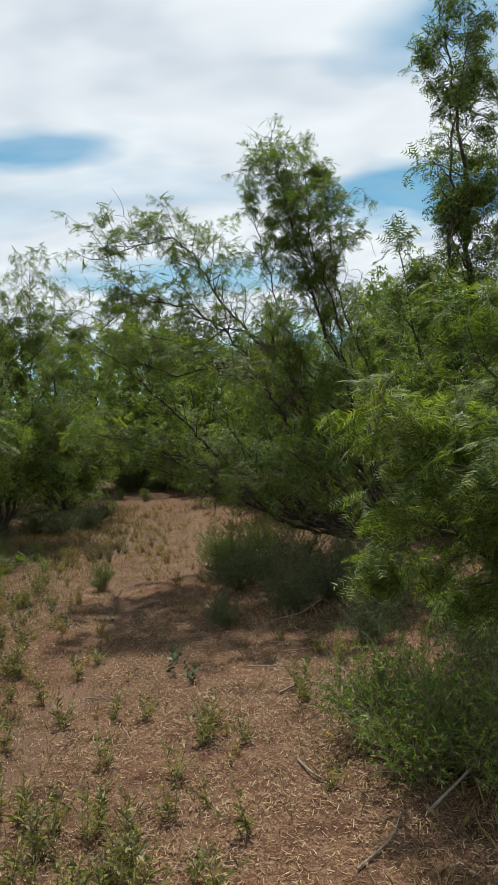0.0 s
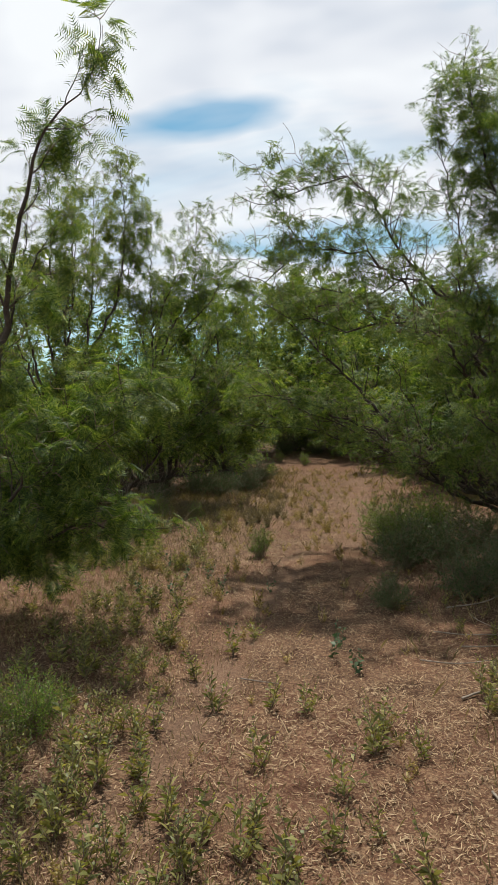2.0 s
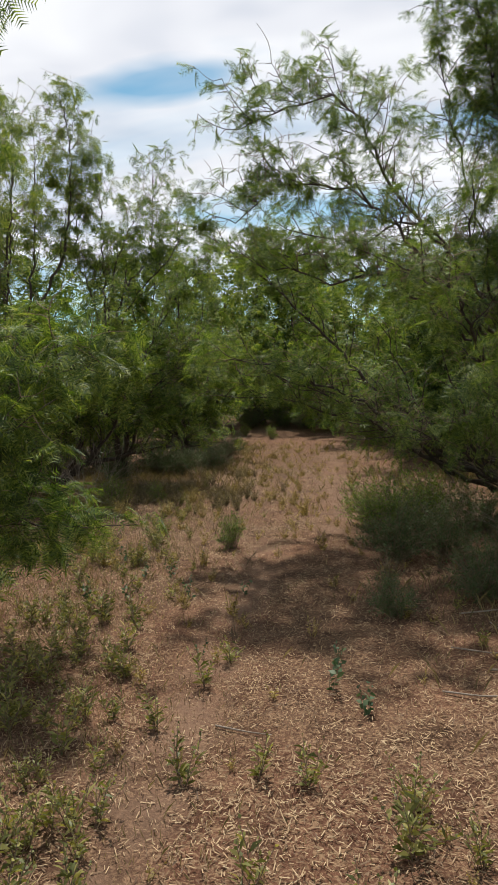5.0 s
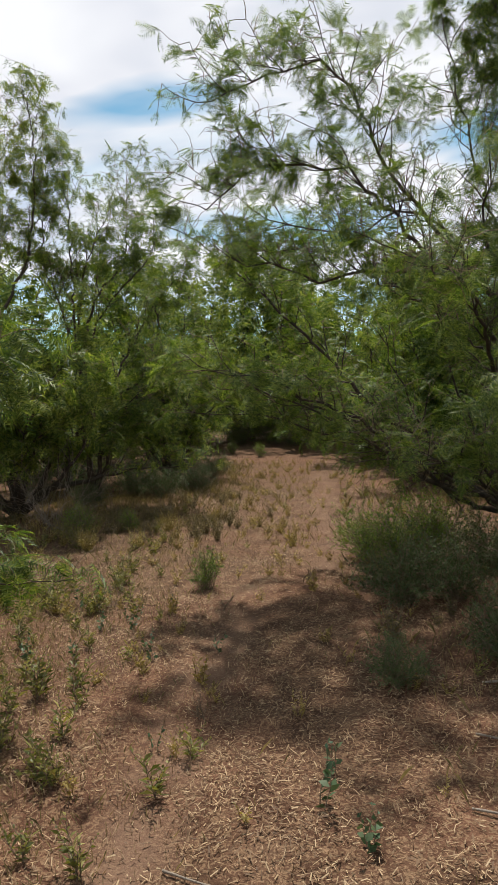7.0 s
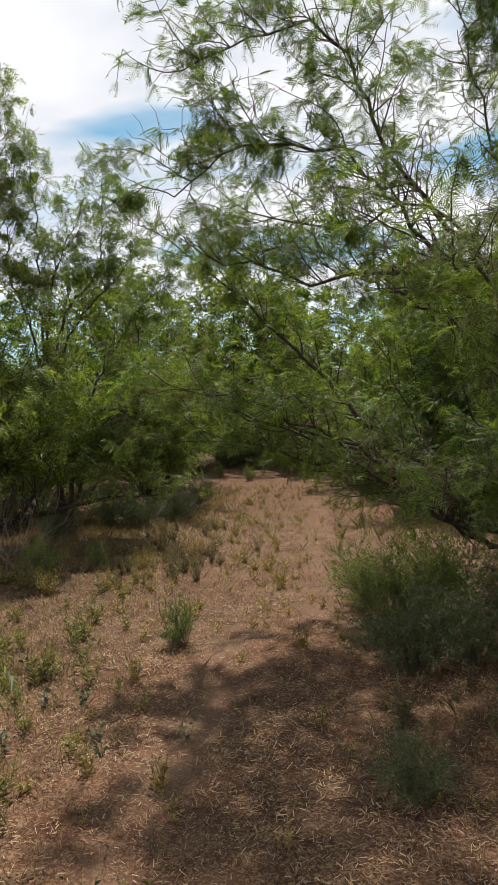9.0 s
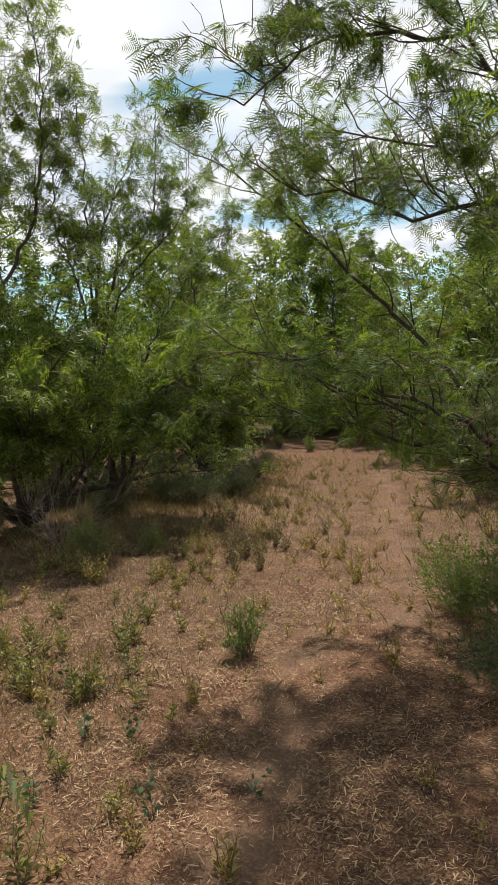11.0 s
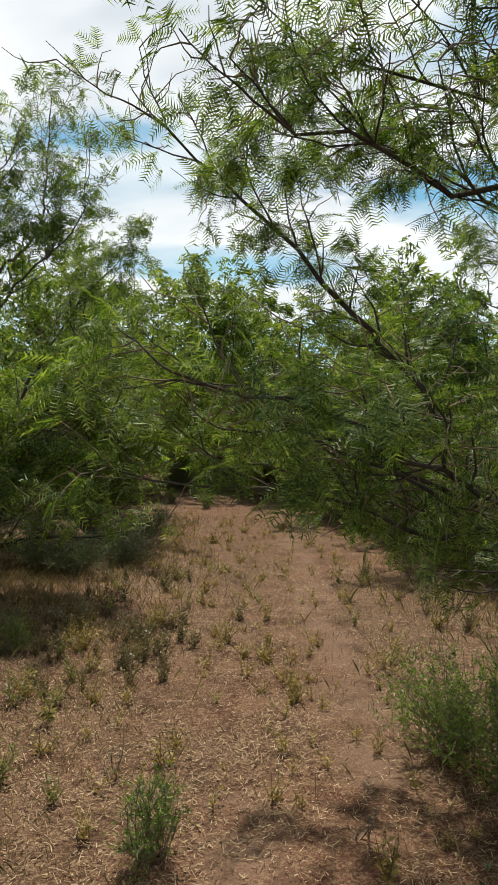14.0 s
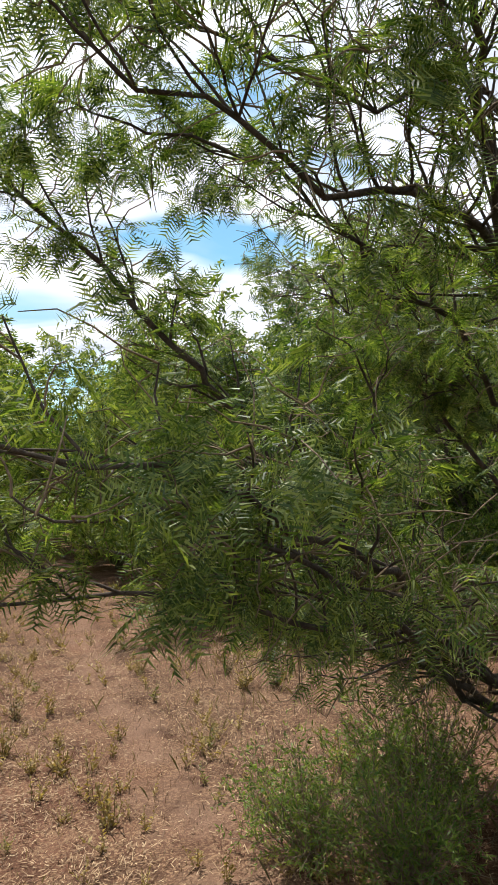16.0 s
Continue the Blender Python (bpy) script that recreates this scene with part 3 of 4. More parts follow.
C = (-4.1, 11.4, 0.0)
tree("mesquite_tree", "upright mesquite with several dark bare stems", C, [
    (rel(C, [(-3.98, 11.0, 1.9), (-3.7, 10.95, 2.8), (-3.46, 11.3, 3.3), (-3.4, 11.4, 4.4)]), 0.036, 0.62),
    (rel(C, [(-3.95, 10.8, 2.1), (-3.75, 10.5, 2.8), (-3.5, 10.3, 3.27), (-3.3, 10.3, 3.6)]), 0.034, 0.6),
    (rel(C, [(-4.0, 10.85, 2.1), (-3.9, 10.6, 2.9), (-3.85, 10.5, 3.5), (-3.9, 10.5, 4.2)]), 0.032, 0.62),
    (rel(C, [(-4.08, 10.9, 2.2), (-4.25, 10.6, 3.2), (-4.1, 10.5, 4.2)]), 0.032, 0.6),
    (rel(C, [(-4.0, 11.1, 1.9), (-3.55, 11.0, 2.7), (-3.1, 11.1, 3.2), (-2.95, 11.1, 3.7)]), 0.03, 0.62),
    (rel(C, [(-3.8, 11.5, 1.6), (-3.3, 11.8, 2.6), (-2.95, 12.0, 3.2)]), 0.034, 0.5),
    (rel(C, [(-3.7, 11.3, 1.0), (-3.2, 11.3, 1.7), (-2.8, 11.5, 2.2)]), 0.034, 0.3),
    (rel(C, [(-3.8, 11.1, 0.8), (-3.35, 10.9, 1.4), (-3.0, 10.9, 1.75)]), 0.03, 0.3),
], 3000, LEAF_MID, 32, low=0.7, sparse=((Vector((-3.8, 10.9, 2.45)) - Vector(C), 0.7, 0.35),), leaf_mat=LEAF_SUNLIT, side_len=0.58, side_gap=0.11, twig_len=0.40, bare=0.12, apart=True, droop=0.95, lift=0.12, sizes=(0.5, 0.95), begin_leaf=0.45)

D = (-5.1, 10.5, 0.0)
tree("mesquite_tree", "tall mesquite with forked dark stems and airy crown", D, [
    (rel(D, [(-4.85, 10.2, 1.5), (-4.65, 10.15, 2.4), (-4.3, 10.25, 3.2), (-4.12, 10.2, 4.1), (-4.15, 10.2, 5.0)]), 0.042, 0.6),
    (rel(D, [(-4.9, 10.2, 1.6), (-4.72, 10.1, 2.6), (-4.6, 10.1, 3.5), (-4.5, 10.0, 4.5)]), 0.036, 0.6),
    (rel(D, [(-5.1, 10.1, 1.8), (-5.0, 10.0, 2.9), (-4.85, 10.0, 3.9), (-4.75, 10.0, 4.9)]), 0.04, 0.58),
    (rel(D, [(-5.2, 10.1, 1.7), (-5.25, 9.9, 2.8), (-5.1, 9.8, 3.8), (-5.05, 9.8, 4.7)]), 0.036, 0.58),
    (rel(D, [(-5.4, 10.0, 1.8), (-5.5, 9.7, 3.0), (-5.3, 9.6, 4.4)]), 0.038, 0.55),
    (rel(D, [(-4.95, 9.9, 1.6), (-4.6, 9.3, 2.6), (-4.3, 8.9, 3.2), (-4.15, 8.7, 3.7)]), 0.036, 0.6),
    (rel(D, [(-5.6, 10.4, 1.6), (-6.0, 10.2, 2.8), (-6.0, 10.0, 4.0)]), 0.036, 0.5),
], 2900, LEAF_MID, 33, sparse=((Vector((-4.8, 10.1, 2.5)) - Vector(D), 0.8, 0.35),), leaf_mat=LEAF_SUNLIT, side_len=0.58, side_gap=0.11, twig_len=0.40, bare=0.12, apart=True, droop=0.95, lift=0.12, sizes=(0.5, 0.95), begin_leaf=0.45)

# ---- trees further along the path ----
MIDDLE = [
    ((-3.75, 14.0), 3.8, 1.25, 9, 3400), ((-5.0, 12.7), 2.7, 1.4, 9, 2500), ((-7.2, 11.6), 3.0, 1.7, 9, 2300),
    ((1.1, 12.9), 3.5, 1.6, 11, 4500), ((2.7, 11.4), 3.8, 1.7, 10, 3600), ((0.6, 16.2), 3.5, 1.4, 9, 2800), ((2.6, 9.7), 3.0, 1.2, 8, 2300),
]
for k, ((x, y), h, reach, stems, leaves) in enumerate(MIDDLE):
    rng = np.random.default_rng(100 + k)
    tree("mesquite_tree", "bushy mesquite tree with fine light-green leaves", on_ground(x, y), bushy_limbs(rng, h, reach, stems, low=7), leaves, LEAF_MID, 200 + k, sizes=(0.75, 1.3), low=0.6 if k < 3 else 0.2,
         side_len=0.55, side_gap=0.13, twig_len=0.24, leaf_mat=LEAF_SUNLIT if k in (0, 1, 5) else LEAF, group="mesquite trees along the path")

kinds = []
for k in range(3):
    rng = np.random.default_rng(300 + k)
    root, n = tree("mesquite_tree", "distant mesquite tree in the scrub", (0, 0, 0), bushy_limbs(rng, 4.4, 1.9, 9, 0.06, low=6), 2300, LEAF_FAR, 310 + k, sizes=(0.95, 1.6), side_len=0.75, side_gap=0.22, twig_len=0.32, twigs=False,
                   leaf_mat=LEAF_SUNLIT, group="distant scrub trees")
    kinds.append(root)
FAR = [(-5.0, 17.2, 0.95), (-4.9, 21.0, 1.15), (0.7, 19.6, 0.95), (-7.5, 15.5, 1.05), (-7.6, 20, 1.1), (-3.9, 24.0, 1.25), (-2.6, 23.5, 1.2), (-1.4, 20.6, 1.0), (3.2, 18.5, 1.05), (3.6, 14.8, 1.0), (0.6, 23.0, 1.1),
       (5.2, 12.6, 1.05), (5.6, 16.5, 1.15), (-9.5, 13.2, 1.1), (7.3, 10.2, 1.1), (-2.2, 27, 1.3), (-0.1, 17.2, 0.8), (2.2, 14.0, 0.85), (0.9, 14.6, 0.8)]
for k, (x, y, s) in enumerate(FAR):
    m = Matrix.Translation(on_ground(x, y)) @ Matrix.Rotation(k * 2.1, 4, "Z")
    if k < 3:
        kinds[k].matrix_basis = m
        kinds[k].scale = (s, s, s)
    else:
        copy_thing(kinds[k % 3], m).scale = (s, s, s)


def far_woods():
    """The scrub beyond, a belt of crowns in tufts."""
    r = np.random.default_rng(77)
    places = []
    for _ in range(90):
        a, d = r.uniform(-0.75, 0.75), r.uniform(25, 40)
        c = np.array([-1.2 + math.sin(a) * d, math.cos(a) * d, r.uniform(1.6, 3.2)])
        for _ in range(5):
            o = c + r.normal(0, 1, 3) * (1.1, 1.1, 0.7)
            places.append(o + r.normal(0, 1, (115, 3)) * (0.5, 0.5, 0.45))
    p = np.concatenate(places)
    p = p[p[:, 2] > 0.1]
    n = len(p)
    d = unit(r.normal(0, 1, (n, 3, 3)) + np.array([0, 0, 0.3]))
    s = unit(np.cross(d, r.normal(0, 1, (n, 3, 3)))) * 0.026
    v = np.stack([p[:, None] - s, p[:, None] + s, p[:, None] + d * 0.17], 2).reshape(-1, 3)
    ob = new("far_woods", mesh_from("far_woods", v, np.arange(len(v)).reshape(-1, 3), LEAF))
    tagged(ob, "belt of green scrub trees in the distance", "woods", kind="stuff")


far_woods()

# ---- low plants ----
rng = np.random.default_rng(5)


def blade(a, b, w, rng, bend=0.2):
    """A narrow leaf of four triangles from a to b."""
    a, b = np.asarray(a, float), np.asarray(b, float)
    d = b - a
    s = unit(np.cross(d, rng.normal(0, 1, 3))) * w
    mid = a + d * 0.45 + np.array([0, 0, bend * np.linalg.norm(d)])
    return np.array([a, mid - s, mid + s, b]), np.array([(0, 1, 2), (1, 3, 2)])


def weed_meshes(seed, height, stems, leaf_len, leaf_w, mat, lean=0.3, gap=0.022, joined=False):
    """Pairs of meshes, a stem and its foliage; joined: one pair for the whole plant."""
    r = np.random.default_rng(seed)
    pairs = []
    wood, leaf = Soup(), Soup()
    for i in range(stems):
        if not joined:
            wood, leaf = Soup(), Soup()
        a = r.uniform(0, 6.28)
        h = height * r.uniform(0.55, 1.0)
        out = lean * (r.uniform(0.15, 1.4) if joined else 1.0)
        line = grow((r.normal(0, 0.012), r.normal(0, 0.012), -0.01), (math.cos(a) * out, math.sin(a) * out, 1), h, r, 0.13, 0.05, 5)
        wood.add(*tube(line, 0.0024, 0.001, 3))
        for u in np.arange(0.10, 1.0, gap / h):
            j = min(4, int(u * 5))
            p = line[j] + (line[j + 1] - line[j]) * (u * 5 - j)
            b = r.uniform(0, 6.28)
            size = leaf_len * r.uniform(0.6, 1.1) * ((1.15 - 0.4 * u) if u < 0.72 else 0.28)
            leaf.add(*blade(p, p + np.array([math.cos(b), math.sin(b), r.uniform(0.1, 0.9)]) * size * 0.8, leaf_w * r.uniform(0.7, 1.2), r, 0.12))
        if not joined or i == stems - 1:
            pairs.append((wood.mesh("stem", TWIG if mat is not DRY_WEED else mat), leaf.mesh("foliage", mat)))
    return pairs


def weed_thing(name, label, category, meshes, place, turn, size, group=""):
    root = new(name)
    root.matrix_basis = Matrix.Translation(place) @ Matrix.Rotation(turn, 4, "Z") @ Matrix.Diagonal((size, size, size, 1))
    tagged(root, label, category, group)
    for wood, leaf in meshes:
        stem = part("stem" if len(meshes) > 1 else "stemwork", wood, root, kind="" if len(meshes) > 1 else "stuff")
        part("foliage", leaf, stem, kind="stuff")
    return root


def shrub_meshes(seed, height, reach, stems, leaf_len, leaf_w, mat):
    """A rounded bush: stems that fan out to a dome, twigs on them, fine leaves on the twigs."""
    r = np.random.default_rng(seed)
    wood, at, way = Soup(), [], []
    for _ in range(stems):
        a, e = r.uniform(0, 6.28), r.uniform(0.12, 1.0)
        end = np.array([math.cos(a) * reach * math.sqrt(1 - e * e), math.sin(a) * reach * math.sqrt(1 - e * e), height * (0.15 + 0.85 * e)]) * r.uniform(0.75, 1.08)
        start = np.array([r.normal(0, 0.03), r.normal(0, 0.03), -0.01])
        line = smooth_line([start, start + (end - start) * 0.5 + r.normal(0, 0.02, 3) + (0, 0, 0.04), end], 0.08)
        wood.add(*tube(line, 0.003, 0.001, 3))
        for u in r.uniform(0.3, 1.0, 7):
            p = line[int(u * (len(line) - 1))]
            tw = grow(p, unit(end - start) * 0.6 + r.normal(0, 0.6, 3) + (0, 0, 0.25), height * r.uniform(0.12, 0.3), r, 0.2, 0.03, 3)
            wood.add(*tube(tw[::3], 0.0014, 0.0007, 3))
            s = r.uniform(0.05, 1.0, 11) * 3
            j = np.minimum(2, s.astype(int))
            at.append(tw[j] + (tw[j + 1] - tw[j]) * (s - j)[:, None])
            way.append(unit(tw[j + 1] - tw[j]))
    at, way = np.concatenate(at), np.concatenate(way)
    n = len(at)
    d = unit(way * 0.8 + r.normal(0, 0.6, (n, 3))) * (leaf_len * r.uniform(0.6, 1.2, n))[:, None]
    s = unit(np.cross(d, r.normal(0, 1, (n, 3)))) * leaf_w
    v = np.stack([at, at + d * 0.45 - s, at + d, at + d * 0.45 + s], 1).reshape(-1, 3)
    return [(wood.mesh("stemwork", TWIG), mesh_from("foliage", v, np.arange(4 * n).reshape(-1, 4), mat))]


GREEN = [weed_meshes(40 + k, 0.27, 4 + k % 3, 0.066, 0.0068, WEED, 0.45, 0.012) for k in range(5)]
CLUMP = [weed_meshes(45 + k, 0.27, 5 + k % 3, 0.066, 0.0068, WEED, 0.45, 0.016, True) for k in range(5)]
DARKW = [weed_meshes(50 + k, 0.22, 2 + k % 2, 0.05, 0.012, WEED_DARK, 0.12, 0.018) for k in range(3)]
DRYW = [weed_meshes(60 + k, 0.20, 3 + k % 2, 0.045, 0.0065, DRY_WEED, 0.45, 0.013) for k in range(4)]
TUFT = [shrub_meshes(70 + k, 0.34, 0.15, 34, 0.024, 0.0018, SHRUB) for k in range(2)]
FEATHER = [shrub_meshes(80 + k, 0.62, 0.42, 72, 0.030, 0.0036, m) for k, m in enumerate((SHRUB, SHRUB, SHADED_SHRUB, SHADED_SHRUB))]

# weeds that stand out one by one
for k, (x, y, s) in enumerate([(-0.56, 2.62, 1.15), (-0.72, 2.75, 1.0), (-0.45, 2.45, 0.9), (-1.06, 2.95, 1.1), (-0.89, 2.85, 1.0), (-0.3, 3.66, 1.0), (-0.42, 3.2, 0.9), (-0.3, 3.58, 1.05), (-0.85, 3.95, 0.9), (-0.66, 3.9, 0.85),
                               (-1.5, 3.05, 1.2), (-1.62, 3.3, 1.2), (-1.4, 2.75, 1.1), (-0.95, 2.5, 1.0), (-0.7, 2.35, 1.0), (-1.2, 2.55, 1.1), (-0.45, 2.3, 0.9), (-0.2, 2.4, 0.9)]):
    weed_thing("weed", "leafy green weed growing from bare earth", "weed", GREEN[k % 5], on_ground(x, y), k * 1.3, s, "weeds on the path")
for k, (x, y, s) in enumerate([(-0.62, 4.72, 1.15), (-0.45, 4.5, 1.0), (-0.58, 4.95, 0.9), (-1.35, 5.1, 0.6), (-1.9, 6.5, 0.9), (-2.11, 6.46, 0.9), (-2.43, 6.95, 0.9), (-2.35, 5.95, 1.0), (-2.1, 6.0, 0.9), (-1.63, 6.0, 0.9), (-1.3, 6.2, 0.8), (-1.75, 6.9, 0.8), (-1.95, 6.75, 0.5)]):
    weed_thing("weed", "dark green broad-leaved weed standing upright", "weed", DARKW[k % 3], on_ground(x, y), k * 1.7, s, "weeds on the path")

# scattered weeds, thicker towards the sides
count = 0
while count < 230:
    y = rng.uniform(2.2, 15.5)
    x = rng.uniform(-3.6, 0.5) - 0.05 * max(0, y - 8)
    middle = -0.95 - 0.07 * max(0, y - 5)
    edge = abs(x - middle)
    if rng.random() > 0.25 + 0.5 * min(1, edge / 1.3) or noise.noise((x * 1.3, y * 1.3, 3.0)) < rng.uniform(-0.35, 0.3):
        continue
    dry = rng.random() < (0.9 if edge < 1.1 else 0.5) * (1.0 if y > 4 else 0.7)
    s = rng.uniform(0.4, 0.95) * (1.0 if y < 5 else 0.85)
    weed_thing("dry_weed" if dry else "weed", "yellowed dry weed with small leaves" if dry else "leafy green weed growing from bare earth", "weed", (DRYW if dry else GREEN)[rng.integers(0, 4)],
               on_ground(x, y), rng.uniform(0, 6.28), s, "weeds on the path")
    count += 1

# yellowed weeds in the middle of the path further on
for _ in range(130):
    y = rng.uniform(7.5, 17.0)
    x = rng.normal(-1.1 - 0.1 * (y - 7.5), 0.75)
    weed_thing("dry_weed", "yellowed dry weed with small leaves", "weed", DRYW[rng.integers(0, 4)], on_ground(x, y), rng.uniform(0, 6.28), rng.uniform(0.4, 0.95), "weeds on the path")

# herb patches on the bank under the trees
HERB = [weed_meshes(90 + k, 0.26, 16, 0.04, 0.006, (GRASS, DRY_WEED, GRASS)[k], 0.55, 0.021, True) for k in range(3)]
for cx, cy, rx, ry, n in [(-2.75, 10.1, 0.45, 0.5, 40), (-2.65, 9.8, 0.6, 0.35, 30), (-3.35, 9.3, 0.5, 0.4, 28), (-3.4, 10.0, 0.4, 0.5, 16), (-2.4, 9.2, 0.35, 0.4, 12), (-2.6, 11.6, 0.3, 0.6, 10), (-3.6, 8.9, 0.4, 0.4, 12), (0.0, 11.4, 0.25, 0.8, 8), (-0.2, 6.6, 0.12, 0.4, 4)]:
    for _ in range(n):
        x, y = rng.normal(cx, rx), rng.normal(cy, ry)
        weed_thing("herb", "bushy dull-green herb on the shaded bank", "weed", HERB[rng.integers(0, 3)], on_ground(x, y), rng.uniform(0, 6.28), rng.uniform(0.55, 1.15), "herbs on the bank")

DRY_HERB = [weed_meshes(95 + k, 0.17, 8, 0.042, 0.0062, DRY_WEED, 0.7, 0.02, True) for k in range(3)]
for _ in range(130):
    y = 5.5 + 11.5 * rng.random()
    x = rng.normal(-1.35 - 0.1 * max(0, y - 8), 0.75)
    weed_thing("dry_herb", "low yellowed herb drying out on the path", "weed", DRY_HERB[rng.integers(0, 3)], on_ground(x, y), rng.uniform(0, 6.28), rng.uniform(0.5, 1.2), "dry herbs on the path")

# thick clumps of herbs at the path's edge
for cx, cy, rx, ry, n in [(-2.75, 7.3, 0.4, 0.45, 26), (-1.95, 4.4, 0.22, 0.5, 18), (-2.15, 5.0, 0.25, 0.5, 26), (-2.95, 7.0, 0.3, 0.3, 20), (-1.55, 3.2, 0.2, 0.45, 16), (-0.6, 2.55, 0.3, 0.25, 14), (-1.1, 2.75, 0.35, 0.35, 16), (-1.7, 3.7, 0.2, 0.5, 12), (-2.9, 8.9, 0.6, 0.5, 12), (-2.3, 5.7, 0.3, 0.4, 12), (0.35, 4.0, 0.4, 0.5, 8), (-0.35, 10.2, 0.3, 1.0, 4)]:
    for _ in range(n):
        x, y = rng.normal(cx, rx), rng.normal(cy, ry)
        weed_thing("weed", "leafy green weed in a thick clump", "weed", CLUMP[rng.integers(0, 5)], on_ground(x, y), rng.uniform(0, 6.28), rng.uniform(0.6, 1.05), "weeds at the path's edge")

for x, y, s, k in [(-1.64, 7.45, 1.0, 0), (-3.33, 9.1, 1.25, 1), (-2.73, 18.0, 1.1, 0), (-3.45, 18.5, 1.0, 1), (-2.95, 9.5, 0.8, 0)]:
    weed_thing("bush", "small rounded green bush with needle-fine leaves", "bush", TUFT[k], on_ground(x, y), x * 3, s, "small bushes")
for x, y, s, k in [(-1.9, 3.45, 0.6, 0), (-2.2, 3.2, 0.7, 1), (0.72, 3.0, 1.05, 0), (0.56, 3.5, 0.9, 1), (1.1, 2.75, 1.0, 1), (0.95, 3.3, 1.0, 0), (-0.42, 8.3, 0.9, 1), (-0.16, 8.0, 1.0, 0), (0.15, 8.4, 1.1, 1)]:
    weed_thing("shrub", "feathery green shrub at the path's edge", "shrub", FEATHER[k], on_ground(x, y), y, s, "feathery shrubs")
# shrubs under the trees, their shade painted in with the darker leaf
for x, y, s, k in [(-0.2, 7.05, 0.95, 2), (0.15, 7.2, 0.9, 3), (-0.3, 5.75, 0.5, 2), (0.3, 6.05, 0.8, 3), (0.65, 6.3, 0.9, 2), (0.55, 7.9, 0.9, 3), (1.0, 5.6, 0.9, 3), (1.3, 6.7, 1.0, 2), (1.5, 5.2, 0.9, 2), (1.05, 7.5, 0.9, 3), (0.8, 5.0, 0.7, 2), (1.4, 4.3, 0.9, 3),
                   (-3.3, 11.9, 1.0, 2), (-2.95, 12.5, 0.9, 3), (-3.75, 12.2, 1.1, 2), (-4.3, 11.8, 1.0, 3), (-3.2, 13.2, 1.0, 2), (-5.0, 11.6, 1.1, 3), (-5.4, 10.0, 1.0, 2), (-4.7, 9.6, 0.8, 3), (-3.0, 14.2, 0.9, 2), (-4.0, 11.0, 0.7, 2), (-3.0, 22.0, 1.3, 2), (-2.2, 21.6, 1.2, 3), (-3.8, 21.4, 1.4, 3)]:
    weed_thing("shrub", "shrub with thin leaves under the tree, shade put into its leaf colour", "shrub", FEATHER[k], on_ground(x, y), y * 2, s, "dark shrubs")


# ---- grass under the trees and straw on the path ----
def grass(name, label, zones, mat, seed, width):
    r = np.random.default_rng(seed)
    soup_v, soup_f, n = [], [], 0
    for x0, x1, y0, y1, count, h0, h1 in zones:
        for _ in range(count):
            x, y = r.normal((x0 + x1) / 2, (x1 - x0) * 0.3), r.normal((y0 + y1) / 2, (y1 - y0) * 0.3)
            if noise.noise((x * 1.1, y * 1.1, 7.0)) < r.uniform(-0.5, 0.3):
                continue
            h = r.uniform(h0, h1)
            a, l = r.uniform(0, 6.28), r.uniform(0.1, 0.8)
            z = ground_height(x, y)
            c, s = math.cos(a), math.sin(a)
            w = width * r.uniform(0.7, 1.3)
            soup_v += [(x - s * w, y + c * w, z), (x + s * w, y - c * w, z), (x + c * l * h * 0.4 + s * w * 0.7, y + s * l * h * 0.4 - c * w * 0.7, z + h * 0.6), (x + c * l * h, y + s * l * h, z + h)]
            soup_f += [(n, n + 1, n + 2), (n, n + 2, n + 3)]
            n += 4
    ob = new(name, mesh_from(name, soup_v, soup_f, mat))
    tagged(ob, label, "grass", kind="stuff")


grass("grass", "dull green grass and herbs in the shade of the trees", [
    (-5.6, -2.6, 9.0, 13.0, 15000, 0.03, 0.11), (-3.7, -1.75, 3.2, 9.2, 16000, 0.012, 0.06), (-2.2, -0.7, 2.1, 3.6, 6000, 0.015, 0.06), (-2.6, -1.5, 3.2, 5.0, 3500, 0.015, 0.06), (-3.4, -2.4, 12, 16, 3500, 0.03, 0.1),
    (-0.2, 2.0, 5.0, 8.6, 4500, 0.02, 0.12), (-0.1, 2.0, 9.0, 14, 4000, 0.04, 0.16), (0.3, 1.6, 2.2, 4.5, 3000, 0.02, 0.1)], GRASS, 8, 0.0012)
grass("dry_grass", "short yellow dry grass scattered over the path", [
    (-2.6, 0.3, 7.0, 12.5, 4500, 0.01, 0.04), (-2.4, 0.3, 2.2, 7.0, 5000, 0.008, 0.035), (-3.2, -0.6, 12.5, 19.0, 2000, 0.015, 0.05)], STRAW, 9, 0.0016)


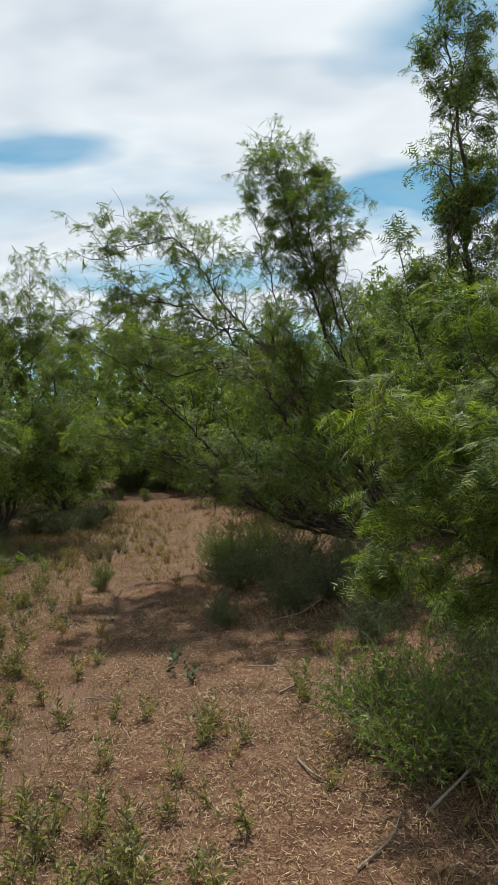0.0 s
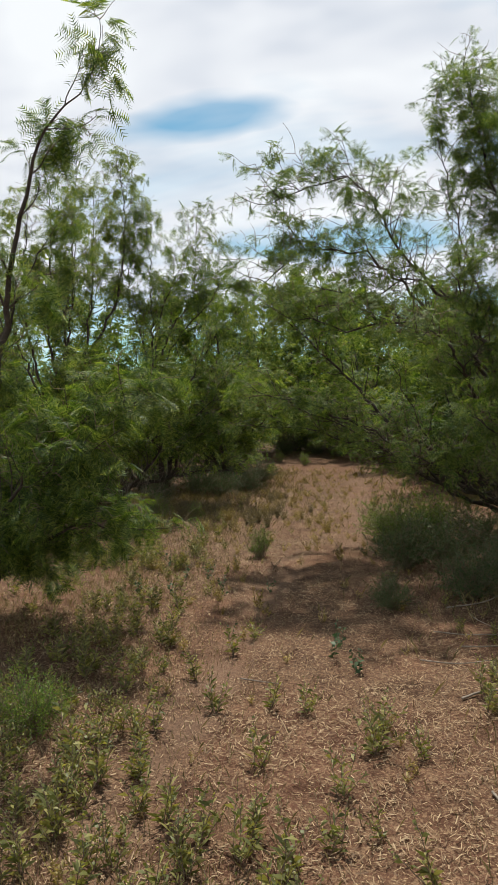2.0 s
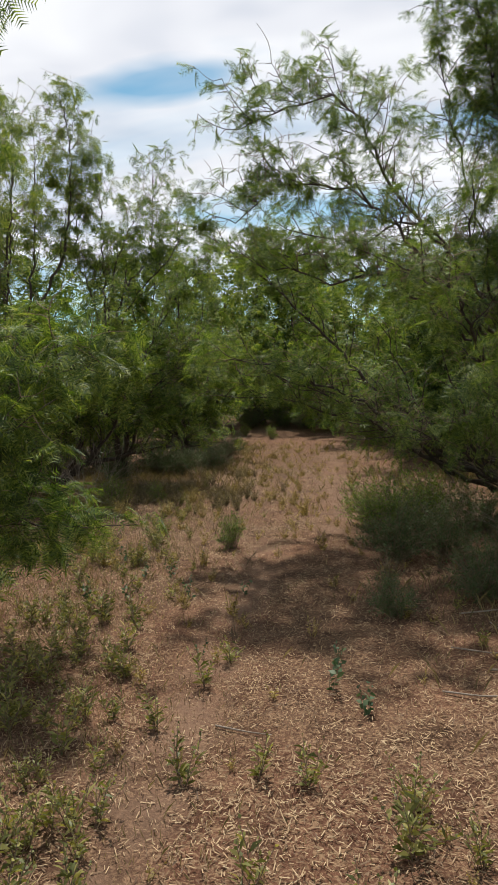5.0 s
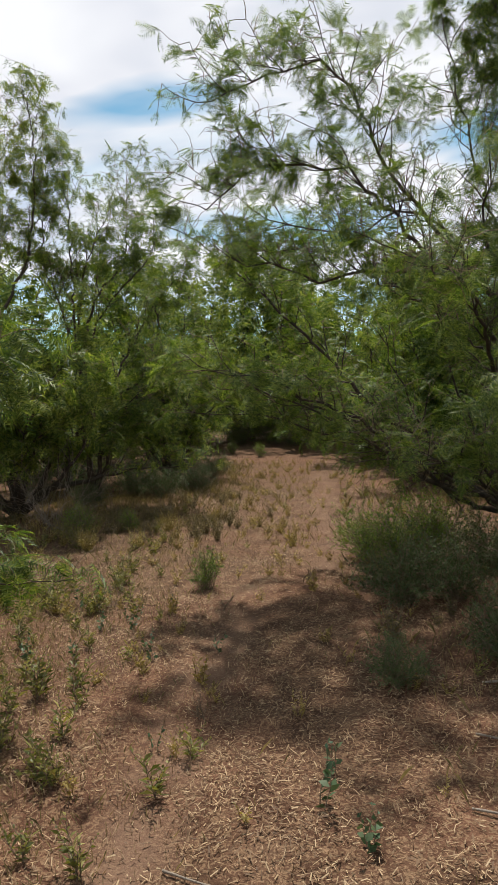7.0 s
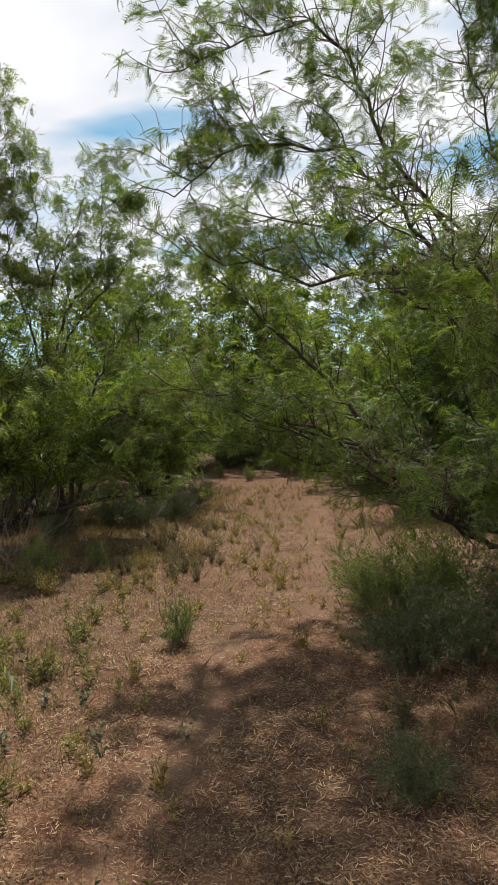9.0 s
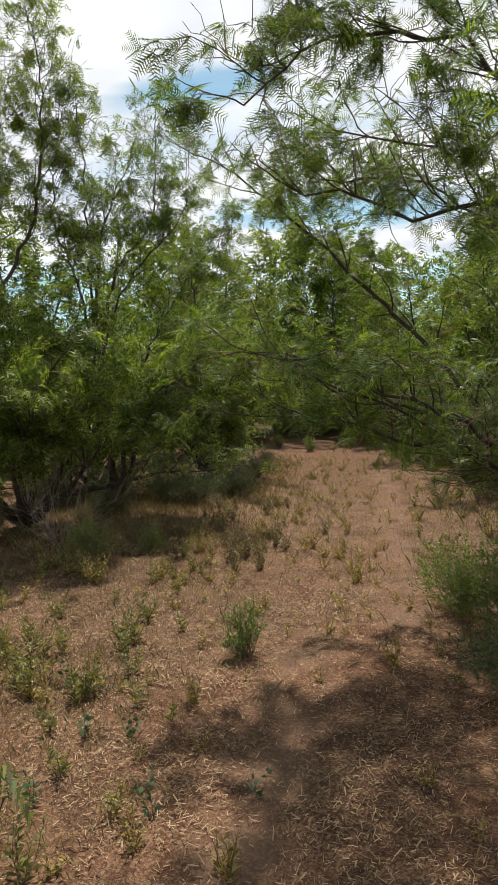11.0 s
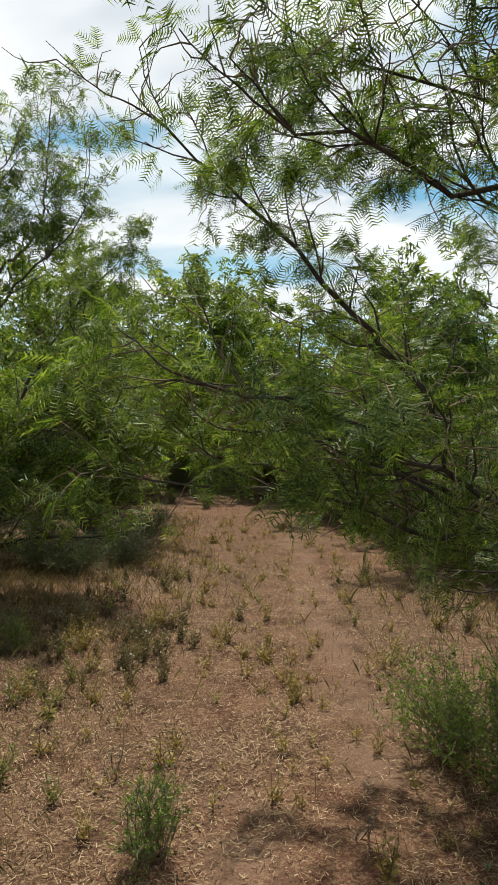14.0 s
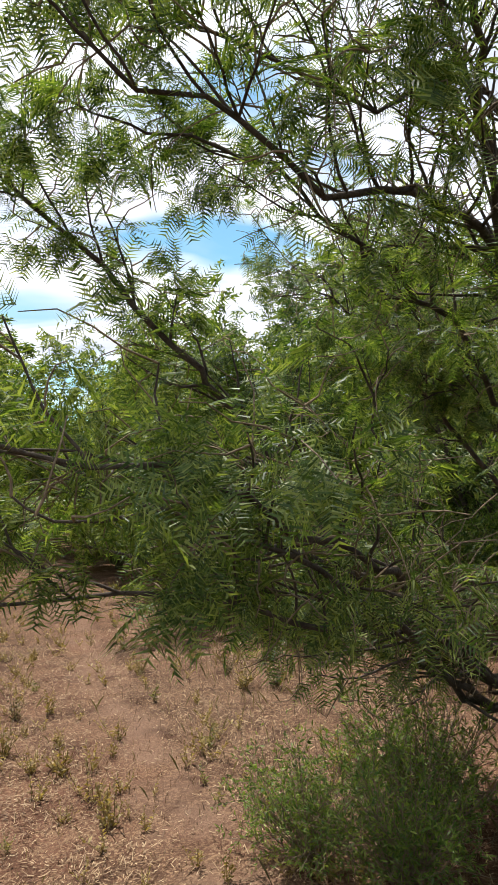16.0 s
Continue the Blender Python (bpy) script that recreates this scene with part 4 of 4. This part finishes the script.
def straw_litter():
    r = np.random.default_rng(10)
    n = 230000
    y = 1.2 + 11.7 * r.random(n) ** 1.2
    x = r.uniform(-3.8, 1.7, n) - 0.05 * np.maximum(0, y - 7)
    keep = np.array([noise.noise((a * 1.7, b * 1.7, 2.0)) + 0.7 * noise.noise((a * 6, b * 6, 1.0)) for a, b in zip(x, y)]) > r.uniform(-0.75, 0.3, n)
    # the litter thins out towards its edges
    keep &= r.random(n) < np.clip((y - 1.1) / 1.1, 0, 1) * np.clip(np.minimum(x + 4.0 + 0.05 * np.maximum(0, y - 7), 1.8 - x) / 0.9, 0, 1)
    # two trodden strips stay nearly bare
    strip = np.where(y < 7.5, np.exp(-((x + 1.25 + 0.02 * (y - 4)) / 0.16) ** 2), np.exp(-((x + 0.8 + 0.06 * (y - 9)) / 0.2) ** 2))
    keep &= r.random(n) > 0.6 * strip
    x, y = x[keep], y[keep]
    n = len(x)
    z = np.array([ground_height(a, b) for a, b in zip(x, y)])
    a, l, w = r.uniform(0, 6.28, n), r.uniform(0.005, 0.020, n) * r.uniform(0.6, 1.0, n), r.uniform(0.0011, 0.0028, n)
    tilt, lift = r.normal(0, 0.3, n), r.uniform(0.001, 0.016, n)
    d = np.stack([np.cos(a), np.sin(a), tilt], 1) * l[:, None]
    s = np.stack([-np.sin(a), np.cos(a), r.normal(0, 0.3, n)], 1)
    c = np.stack([x, y, z + lift + np.abs(tilt) * l * 0.8], 1)
    s = s * w[:, None]
    v = np.stack([c - d - s, c - d + s * 0.6, c + d + s, c + d - s * 0.5], 1).reshape(-1, 3)
    f = np.arange(4 * n).reshape(-1, 4)
    ob = new("straw_litter", mesh_from("straw_litter", v, f, STRAW))
    tagged(ob, "dry straw and twig litter lying on the earth", "litter", kind="stuff")


straw_litter()

# ---- dead sticks ----
for k, (pts, r0) in enumerate([
    ([(0.62, 2.72, 0.02), (0.85, 2.8, 0.16), (1.15, 2.95, 0.34)], 0.007), ([(-1.1, 4.35, 0.012), (-0.95, 4.28, 0.014), (-0.84, 4.26, 0.012)], 0.0045), ([(0.0, 5.3, 0.01), (0.2, 5.15, 0.03), (0.35, 5.2, 0.012), (0.55, 5.05, 0.03)], 0.005), ([(0.25, 5.6, 0.015), (0.3, 5.35, 0.05), (0.45, 5.2, 0.02)], 0.004),
    ([(-0.1, 4.75, 0.01), (0.12, 4.7, 0.02), (0.35, 4.78, 0.012)], 0.005), ([(0.3, 2.45, 0.01), (0.45, 2.6, 0.015), (0.52, 2.75, 0.012)], 0.005), ([(0.15, 3.3, 0.012), (0.2, 3.15, 0.02), (0.28, 3.05, 0.012)], 0.006), ([(0.2, 7.75, 0.012), (0.1, 7.6, 0.05), (-0.05, 7.55, 0.015)], 0.005), ([(0.15, 5.0, 0.012), (0.3, 4.98, 0.02), (0.45, 5.0, 0.014)], 0.006),
    ([(0.1, 5.75, 0.02), (0.35, 5.6, 0.1), (0.5, 5.5, 0.22)], 0.006), ([(-0.15, 7.6, 0.02), (-0.05, 7.5, 0.08), (0.2, 7.55, 0.02)], 0.007), ([(0.1, 4.2, 0.012), (0.25, 4.3, 0.015), (0.5, 4.25, 0.012)], 0.007)]):
    line = smooth_line([(x, y, z + ground_height(x, y)) for x, y, z in pts], 0.04)
    v, f = tube(line, r0, r0 * 0.45, 6)
    tagged(new("fallen_stick", mesh_from("fallen_stick", v, f, DEAD, True)), "dry grey stick lying on the earth", "stick", "fallen sticks")


# ---- dead plants: bare twiggy stalks and a tangle of dry brush ----
def bare_plant(name, label, place, height, stems, spread_out, seed, mat):
    r = np.random.default_rng(seed)
    root = new(name)
    root.location = on_ground(*place)
    tagged(root, label, "dead plant", "dead plants")
    for _ in range(stems):
        s = Soup()
        a = r.uniform(0, 6.28)
        line = grow((r.normal(0, 0.01), r.normal(0, 0.01), -0.01), (math.cos(a) * spread_out, math.sin(a) * spread_out, 1), height * r.uniform(0.6, 1.0), r, 0.22, 0.02, 6)
        stalk = part("stalk", mesh_from("stalk", *tube(line, 0.004, 0.0015, 4), mat), root)
        for j in r.integers(1, 6, 6):
            s.add(*tube(grow(line[j], unit(line[j + 1] - line[j]) + r.normal(0, 0.7, 3), height * r.uniform(0.15, 0.45), r, 0.25, 0.03, 4), 0.0022, 0.001, 3))
        part("twigwork", s.mesh("twigwork", mat), stalk, kind="stuff")
    return root


for k, (x, y, h) in enumerate([(-2.2, 6.95, 0.22), (-1.42, 6.95, 0.2), (-1.9, 8.0, 0.2), (-1.2, 5.4, 0.16), (-0.9, 7.6, 0.18)]):
    bare_plant("dead_weed", "bare brown branching stalk of a dead weed", (x, y), h, 3, 0.5, 500 + k, TWIG)
for k, (x, y, h, n) in enumerate([(-3.8, 9.5, 1.2, 14), (-4.1, 9.9, 1.3, 14), (0.9, 7.0, 0.8, 10), (0.35, 8.6, 0.5, 9)]):
    bare_plant("dry_brush", "grey tangle of dry dead branches under the tree", (x, y), h, n, 0.9, 520 + k, DEAD)
